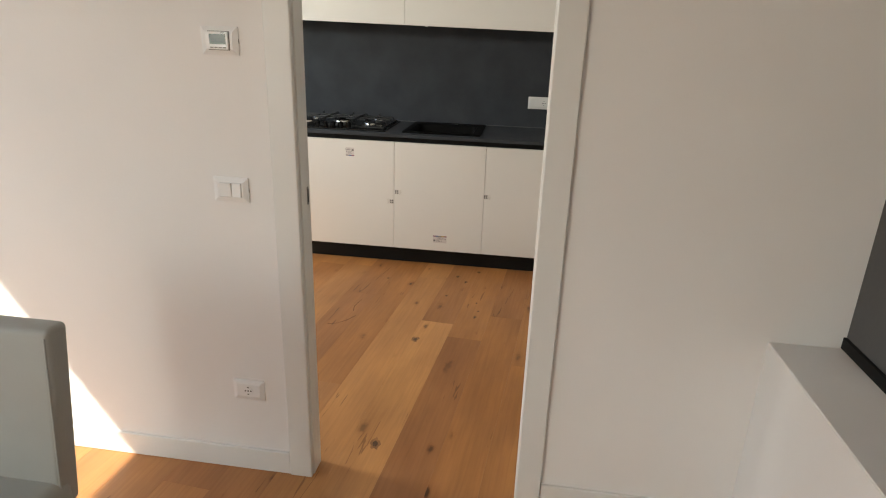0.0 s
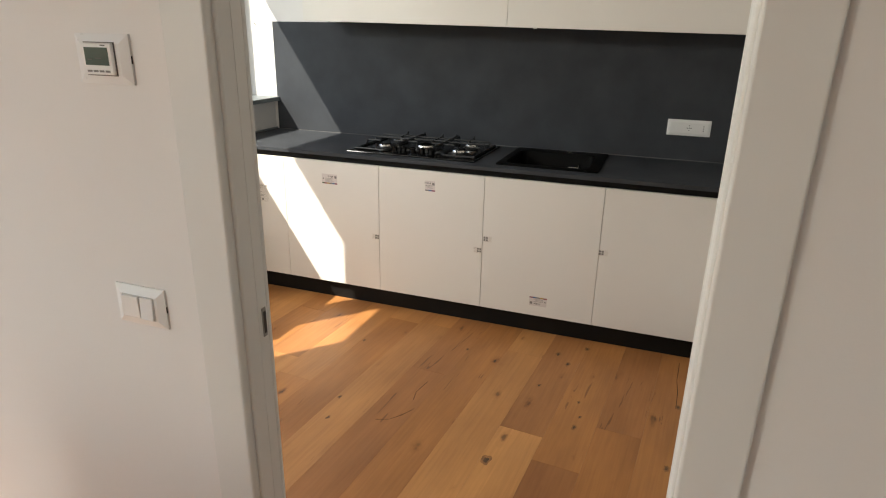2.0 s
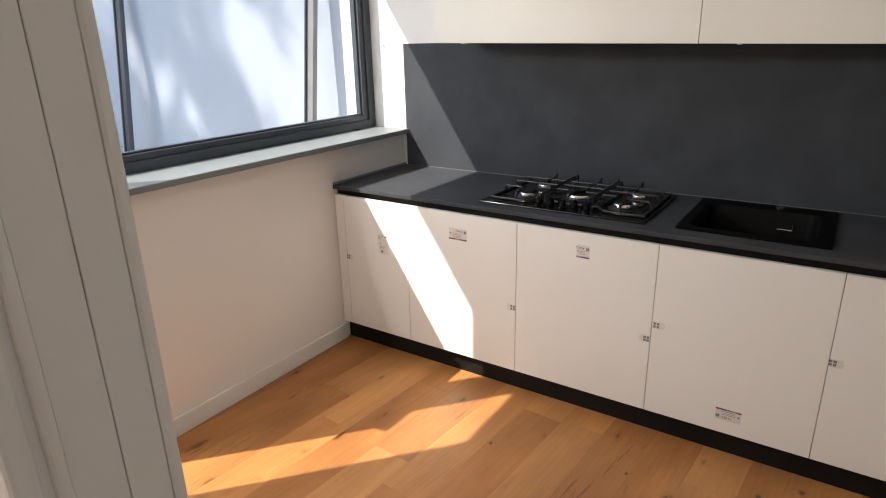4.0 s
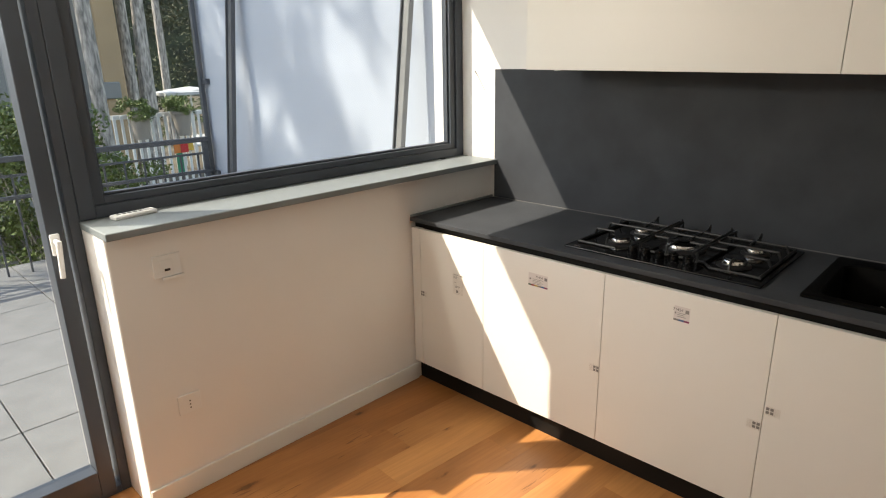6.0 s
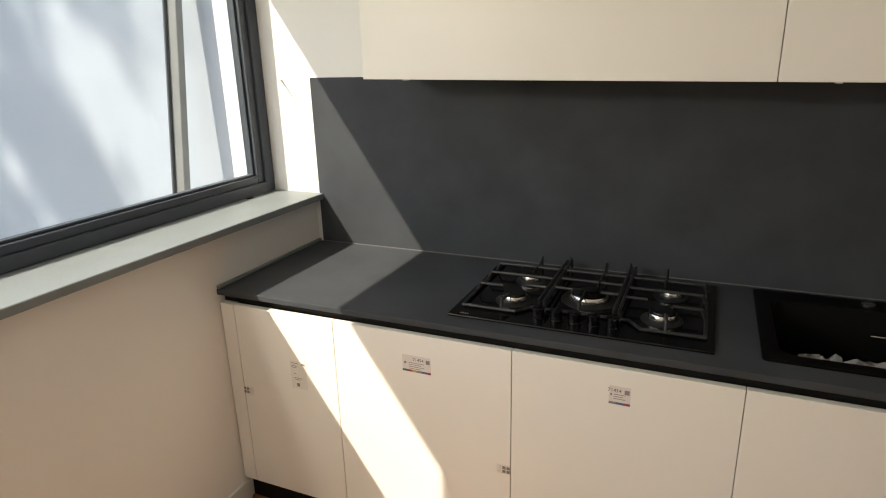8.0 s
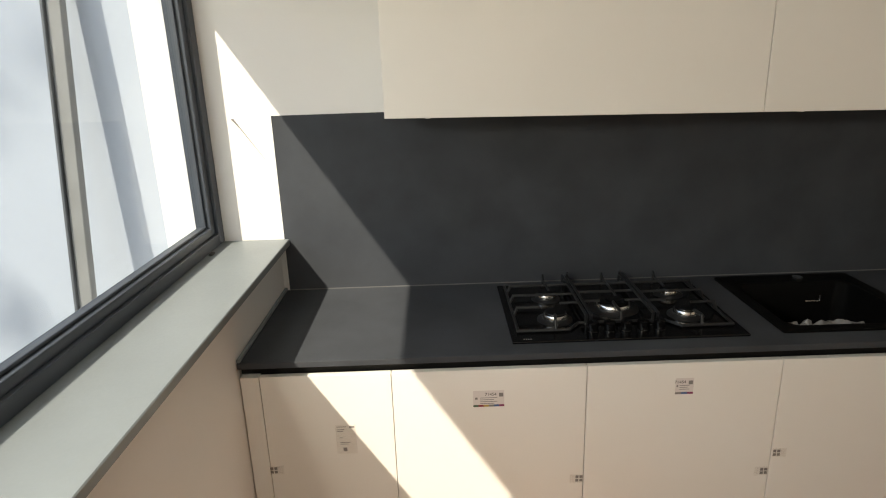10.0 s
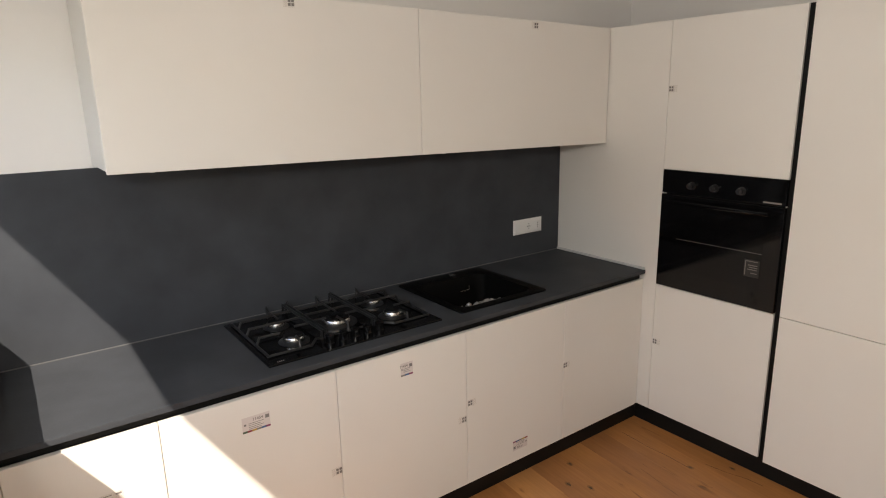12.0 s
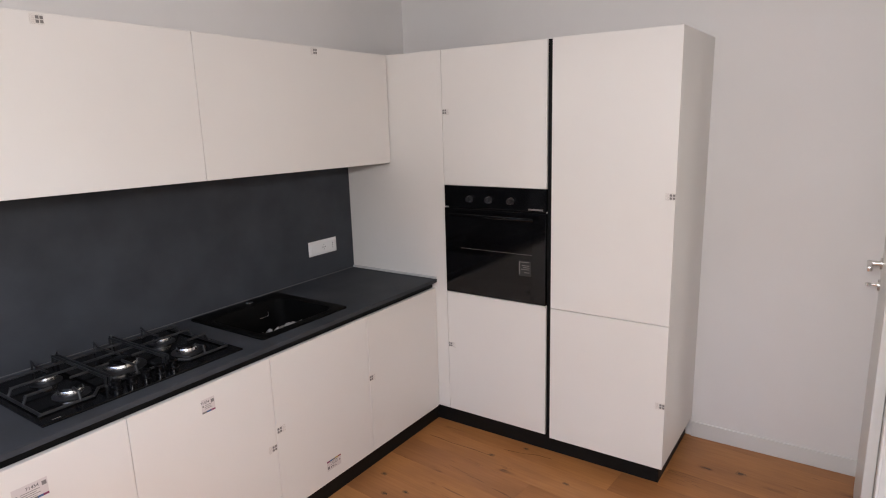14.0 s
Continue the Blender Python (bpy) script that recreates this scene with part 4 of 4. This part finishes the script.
def pine(x, y, height, r, lean=(0, 0), crown=(), label="tall pine tree with a bare grey trunk", seed=1, per=260, size=0.09):
    e = thing("pine_tree", (x, y, -1.1), label, "tree", "garden pines")
    rng = random.Random(seed)
    bm = bmesh.new()
    n, sides = 14, 12
    rows = []
    for k in range(n + 1):
        t = k / n
        cx = x + lean[0] * t + 0.06 * math.sin(3 * t + seed)
        cy = y + lean[1] * t + 0.06 * math.cos(4 * t + seed)
        rr = r * (1 - 0.6 * t) * (1 + 0.25 * max(0, 0.08 - t) / 0.08)
        rows.append([bm.verts.new((cx + rr * (1 + 0.12 * rng.uniform(-1, 1)) * math.cos(2 * math.pi * s / sides), cy + rr * (1 + 0.12 * rng.uniform(-1, 1)) * math.sin(2 * math.pi * s / sides), -1.1 + height * t)) for s in range(sides)])
    for p, q in zip(rows, rows[1:]):
        for s in range(sides):
            bm.faces.new((p[s], p[(s + 1) % sides], q[(s + 1) % sides], q[s]))
    part("trunk", bm, BARK, e, "", True)
    top = Vector((x + lean[0], y + lean[1], -1.1 + height))
    bm = bmesh.new()
    for cx, cy, cz, cr in crown:
        start = top.lerp(Vector((x, y, -1.1)), rng.uniform(0.02, 0.25))
        tube(bm, start, (cx, cy, cz), 0.05, 0.015, 7)
    if crown:
        part("limbs", bm, BARK, e)
        leaves("crown", crown, per, size, NEEDLES, "", "", parent=e, seed=seed + 10, flat=0.3)
    return e


rng = random.Random(5)
# the pine whose shade falls on the terrace wall
shade = [(-12.3 + rng.uniform(-2.2, 1.75), -6.6 + rng.uniform(-1.3, 1.2), 10.4 + rng.uniform(-1.7, 1.6), rng.uniform(0.28, 0.55)) for _ in range(66)]
pine(-13.2, -7.4, 11.8, 0.2, (0.5, 0.4), shade, "tall pine tree shading the terrace wall", 2, 125, 0.11)
for k, (x, y, h, r, lx) in enumerate(((-9.0, -0.02, 10.0, 0.105, 0.15), (-12.2, 1.88, 11, 0.10, 0.25), (-13.4, 2.05, 11, 0.13, -0.2), (-17, 3.6, 12, 0.13, 0.3), (-19, 2.6, 12, 0.14, -0.3), (-23, 6.6, 12, 0.15, 0.2))):
    cr = [(x + lx + rng.uniform(-1.6, 1.6), y + rng.uniform(-1.6, 1.6), h - 1.6 + rng.uniform(-1, 1.2), rng.uniform(0.5, 0.9)) for _ in range(12)]
    pine(x, y, h, r, (lx, 0.1), cr, "bare-trunked pine tree in the garden", 20 + k, 60, 0.10)

# shrubs beyond the railing
for name, cx, cy, zc, n, rad, lab, sd in (("garden_shrub", -7.8, -1.0, 0.55, 60, 0.7, "bright green leafy shrub beyond the railing", 31), ("garden_shrub", -8.4, 0.0, -0.1, 40, 0.5, "low sunlit green shrub beside the fence", 32)):
    e = thing(name, (cx, cy, -1.1), lab, "shrub")
    cl = [(cx + rng.uniform(-rad, rad) * 0.8, cy + rng.uniform(-rad, rad) * 0.7, zc + rng.uniform(-1.2, rad), rng.uniform(0.16, 0.3)) for _ in range(n)]
    bm = bmesh.new()
    for c in cl[::2]:
        tube(bm, (cx + rng.uniform(-.1, .1), cy + rng.uniform(-.1, .1), -1.1), c[:3], 0.014, 0.005, 6)
    part("stems", bm, BARK, e)
    leaves("foliage", cl, 230, 0.028, LEAF, "", "", parent=e, seed=sd)

# white picket fence with planters
fence = thing("picket_fence", (-10.0, 2.0, -1.1), "white picket fence in the garden", "fence")
part("top_rail", block(-10.03, -9.99, 0.42, 4.2, 0.90, 0.96, 0.004), FENCEW, fence)
part("low_rail", block(-10.03, -9.99, 0.42, 4.2, -0.75, -0.69, 0.004), FENCEW, fence)
PICK = mesh_of("picket", block(-0.010, 0.010, -0.02, 0.02, -1.0, 0.95, 0.004), FENCEW)
for k in range(38):
    b = new("picket", PICK)
    b.parent = fence
    b.matrix_basis = Matrix.Translation((0.04, -1.55 + 0.1 * k, 1.1)) @ pose(0, 0, 0, 0, 0, 0)
for y, sd in ((0.75, 41), (1.35, 42)):
    e = thing("planter", (-9.85, y, 0.62), "clay planter with trailing green plants on the fence", "planter", "planters on the fence")
    part("pot", lathe(bmesh.new(), (-9.85, y, 0.62), [(0.10, 0), (0.13, 0.30), (0.145, 0.31), (0.145, 0.35), (0.12, 0.35)], 20), TERRA, e, "", True)
    cl = [(-9.85 + rng.uniform(-.18, .18), y + rng.uniform(-.22, .22), 1.0 + rng.uniform(-.06, .14), rng.uniform(.07, .13)) for _ in range(12)]
    leaves("plant", cl, 130, 0.02, LEAF, "", "", parent=e, seed=sd)
bagc = thing("hanging_cloth", (-9.92, 1.36, 0.3), "red, orange and green cloth hung on the fence", "cloth")
for y0, y1, z0, z1, mt in ((1.20, 1.30, 0.36, 0.55, material("cloth_orange", (0.65, 0.20, 0.05), 0.8)), (1.30, 1.42, 0.36, 0.56, material("cloth_red", (0.55, 0.04, 0.04), 0.8)), (1.42, 1.5, 0.38, 0.56, material("cloth_yellow", (0.65, 0.42, 0.08), 0.8)), (1.22, 1.32, 0.06, 0.36, material("cloth_green", (0.03, 0.22, 0.12), 0.8))):
    part("panel", block(-9.93, -9.915, y0, y1 - 0.004, z0, z1 - 0.004, 0.004), mt, bagc)

# neighbouring house and parasols
house = thing("neighbour_house", (-16, -3, -1.1), "cream rendered house with an ochre corner", "house")
part("wall", block(-19, -13.4, -9, 1.40, -1.1, 4.6, 0.02), CREAM, house, "cream render")
part("corner_pier", block(-13.6, -13.0, 1.41, 1.78, -1.1, 4.6, 0.02), OCHRE, house, "ochre render")
part("ledge", block(-13.6, -12.95, 1.35, 1.66, 1.05, 1.35, 0.02), CREAM, house)
part("roof", block(-19.3, -13.0, -9.3, 1.9, 4.6, 4.85, 0.03), TERRA, house)
for x, y, s in ((-18.0, 4.85, 0.36), (-19.5, 5.9, 0.36)):
    e = thing("parasol", (x, y, -1.1), "white garden parasol in the distance", "parasol", "garden parasols")
    part("pole", tube(bmesh.new(), (x, y, -1.1), (x, y, 0.98), 0.03, sides=10), FENCEW, e)
    bm = bmesh.new()
    lo = [bm.verts.new((x + sx * 1.5 * s, y + sy * 1.5 * s, 0.86)) for sx, sy in ((-1, -1), (1, -1), (1, 1), (-1, 1))]
    up = [bm.verts.new((v.co.x, v.co.y, 0.93)) for v in lo]
    tip = bm.verts.new((x, y, 1.02))
    bm.faces.new(lo)
    for k in range(4):
        bm.faces.new((lo[k], lo[(k + 1) % 4], up[(k + 1) % 4], up[k]))
        bm.faces.new((up[k], up[(k + 1) % 4], tip))
    part("canopy", bm, CANVAS, e)
    part("table", lathe(bmesh.new(), (x + 0.9, y, -0.42), [(0.5, 0), (0.5, 0.04)], 16), CANVAS, e)

# far woods
WOODS = material("woodland_leaves", (0.055, 0.062, 0.028), 0.8, vary=0.8, scale=0.6)
rng = random.Random(9)
woods = [(-26 - rng.uniform(0, 12), rng.uniform(-6, 34), rng.uniform(-0.8, 9), rng.uniform(0.7, 1.6)) for _ in range(190)]
leaves("far_woods", woods, 320, 0.085, WOODS, "dark green woodland far behind the garden", "woods", kind="stuff", seed=8)
scrub = [(-20 - rng.uniform(0, 6), rng.uniform(-2, 22), rng.uniform(-1.1, 0.6), rng.uniform(0.3, 0.7)) for _ in range(60)]
leaves("far_scrub", scrub, 200, 0.055, LEAF, "sunlit scrub at the edge of the woods", "scrub", kind="stuff", seed=9)
BACK = material("woodland_distance", (0.035, 0.040, 0.022), 0.9, vary=0.5, scale=0.35)
solid("backdrop", block(-75, -74, -60, 90, -1.1, 22), BACK, "dark wooded hillside in the far distance", "backdrop")


# ---- floors, piece by piece ----
def clip(poly, x0, x1, y0, y1):
    for ax, lim, keep in ((0, x0, 1), (0, x1, -1), (1, y0, 1), (1, y1, -1)):
        out = []
        for a, b in zip(poly, poly[1:] + poly[:1]):
            ia, ib = (a[ax] - lim) * keep >= 0, (b[ax] - lim) * keep >= 0
            if ia:
                out.append(a)
            if ia != ib:
                t = (lim - a[ax]) / (b[ax] - a[ax])
                out.append((a[0] + t * (b[0] - a[0]), a[1] + t * (b[1] - a[1])))
        poly = out
        if len(poly) < 3:
            return []
    return poly


floor = solid("floor", block(-3.26, XE + 0.02, YL, 0.0, -0.10, FZ - 0.016), SUBFLOOR, "oiled oak plank floor with dark knots", "floor")
ANG = radians(-4.6)
ca, sa = math.cos(ANG), math.sin(ANG)
rng = random.Random(12)
W = 0.18
bpy.context.view_layer.update()
for i in range(-14, 16):
    s = -10.0 - rng.uniform(0, 1.8)
    while s < 1.5:
        ln = rng.uniform(1.25, 2.2)
        quad = []
        for u, v in ((i * W, s), ((i + 1) * W, s), ((i + 1) * W, s + ln), (i * W, s + ln)):
            quad.append((-1.09 + u * ca - v * sa, -0.6 + u * sa + v * ca + 0.6))
        s += ln
        poly = clip(quad, -3.15, XE + 0.015, YL, 0.0)
        if not poly:
            continue
        cx, cy = sum(p[0] for p in poly) / len(poly), sum(p[1] for p in poly) / len(poly)
        # local board coordinates: x across, y along
        loc = [((px - cx) * ca + (py - cy) * sa, -(px - cx) * sa + (py - cy) * ca) for px, py in poly]
        def inset(p, d):
            return (p[0] - math.copysign(min(d, abs(p[0])), p[0]), p[1] - math.copysign(min(d, abs(p[1])), p[1]))
        lo = [inset(p, 0.0001) for p in loc]
        hi = [inset(p, 0.0004) for p in loc]
        n = len(loc)
        verts = [(*p, -0.015) for p in lo] + [(*p, -0.0005) for p in lo] + [(*p, 0.0) for p in hi]
        faces = [tuple(range(2 * n, 3 * n))]
        for a in range(n):
            b = (a + 1) % n
            faces += [(a, b, n + b, n + a), (n + a, n + b, 2 * n + b, 2 * n + a)]
        me = bpy.data.meshes.new("plank")
        me.from_pydata(verts, [], faces)
        me.materials.append(OAK)
        ob = new("plank", me)
        ob.parent = floor
        ob.matrix_parent_inverse = floor.matrix_world.inverted()
        ob.matrix_basis = pose(cx, cy, FZ, 0, 0, math.degrees(ANG))

CRACK = material("crack_dark", (0.035, 0.02, 0.012), 0.9)
for pts in (((-0.156, -0.66), (-0.160, -0.74), (-0.167, -0.83), (-0.163, -0.95), (-0.170, -1.085)), ((-0.076, -1.10), (-0.070, -1.15), (-0.062, -1.20), (-0.036, -1.28), (-0.030, -1.36)), ((-1.245, -1.28), (-1.255, -1.33), (-1.262, -1.38), (-1.25, -1.44)), ((-1.22, -1.50), (-1.25, -1.56), (-1.29, -1.61), (-1.34, -1.63))):
    bm = bmesh.new()
    for k in range(len(pts) - 1):
        tube(bm, (*pts[k], FZ - 0.0006), (*pts[k + 1], FZ - 0.0006), 0.0012 + 0.0006 * (k % 2), 0.0012 + 0.0006 * ((k + 1) % 2), sides=6)
    part("crack", bm, CRACK, floor)

# dark knots grown into the boards
KNOT = material("knot_dark", (0.10, 0.05, 0.026), 0.6, vary=0.5, scale=60)
RIM = material("knot_rim", (0.29, 0.13, 0.048), 0.5, vary=0.3, scale=50)
rng = random.Random(21)


def knot(x, y, r):
    """An uneven oval with a brown rim, drawn out along the board."""
    wob = [1 + rng.uniform(-0.28, 0.28) for _ in range(14)]
    for name, size, lift, mt in (("knot_rim", 1.3, 0.0003, RIM), ("knot", 0.65, 0.0006, KNOT)):
        bm = bmesh.new()
        vs = [bm.verts.new((x + size * r * 0.75 * w * math.cos(k * math.pi / 7) + 0.08 * size * r * 1.25 * math.sin(k * math.pi / 7), y + size * r * 1.25 * w * math.sin(k * math.pi / 7), FZ + lift)) for k, w in enumerate(wob)]
        bm.faces.new(vs)
        part(name, bm, mt, floor)


for x, y, r in ((-0.84, -1.71, 0.020), (-0.83, -2.58, 0.021), (-0.73, -0.80, 0.016), (-0.67, -0.88, 0.012), (-0.76, -1.12, 0.010), (-1.17, -0.92, 0.009), (-0.60, -0.69, 0.012), (-1.56, -1.54, 0.009), (-1.53, -1.69, 0.008),
                (-0.57, -1.19, 0.007), (-0.55, -1.30, 0.008), (-0.56, -1.38, 0.012), (-0.20, -1.51, 0.012), (-1.70, -1.03, 0.009), (0.33, -2.21, 0.018), (-0.16, -1.07, 0.012), (-0.01, -1.20, 0.010)):
    knot(x, y, r)

TL = mesh_of("tile", block(-0.297, 0.297, -0.297, 0.297, -0.022, 0.0, 0.003), TILE)
for i in range(6):
    for j in range(13):
        b = new("tile", TL)
        b.parent = terr
        b.matrix_parent_inverse = terr.matrix_world.inverted()
        b.matrix_basis = Matrix.Translation((-3.57 - 0.6 * i, -0.1 - 0.6 * j, -0.022))
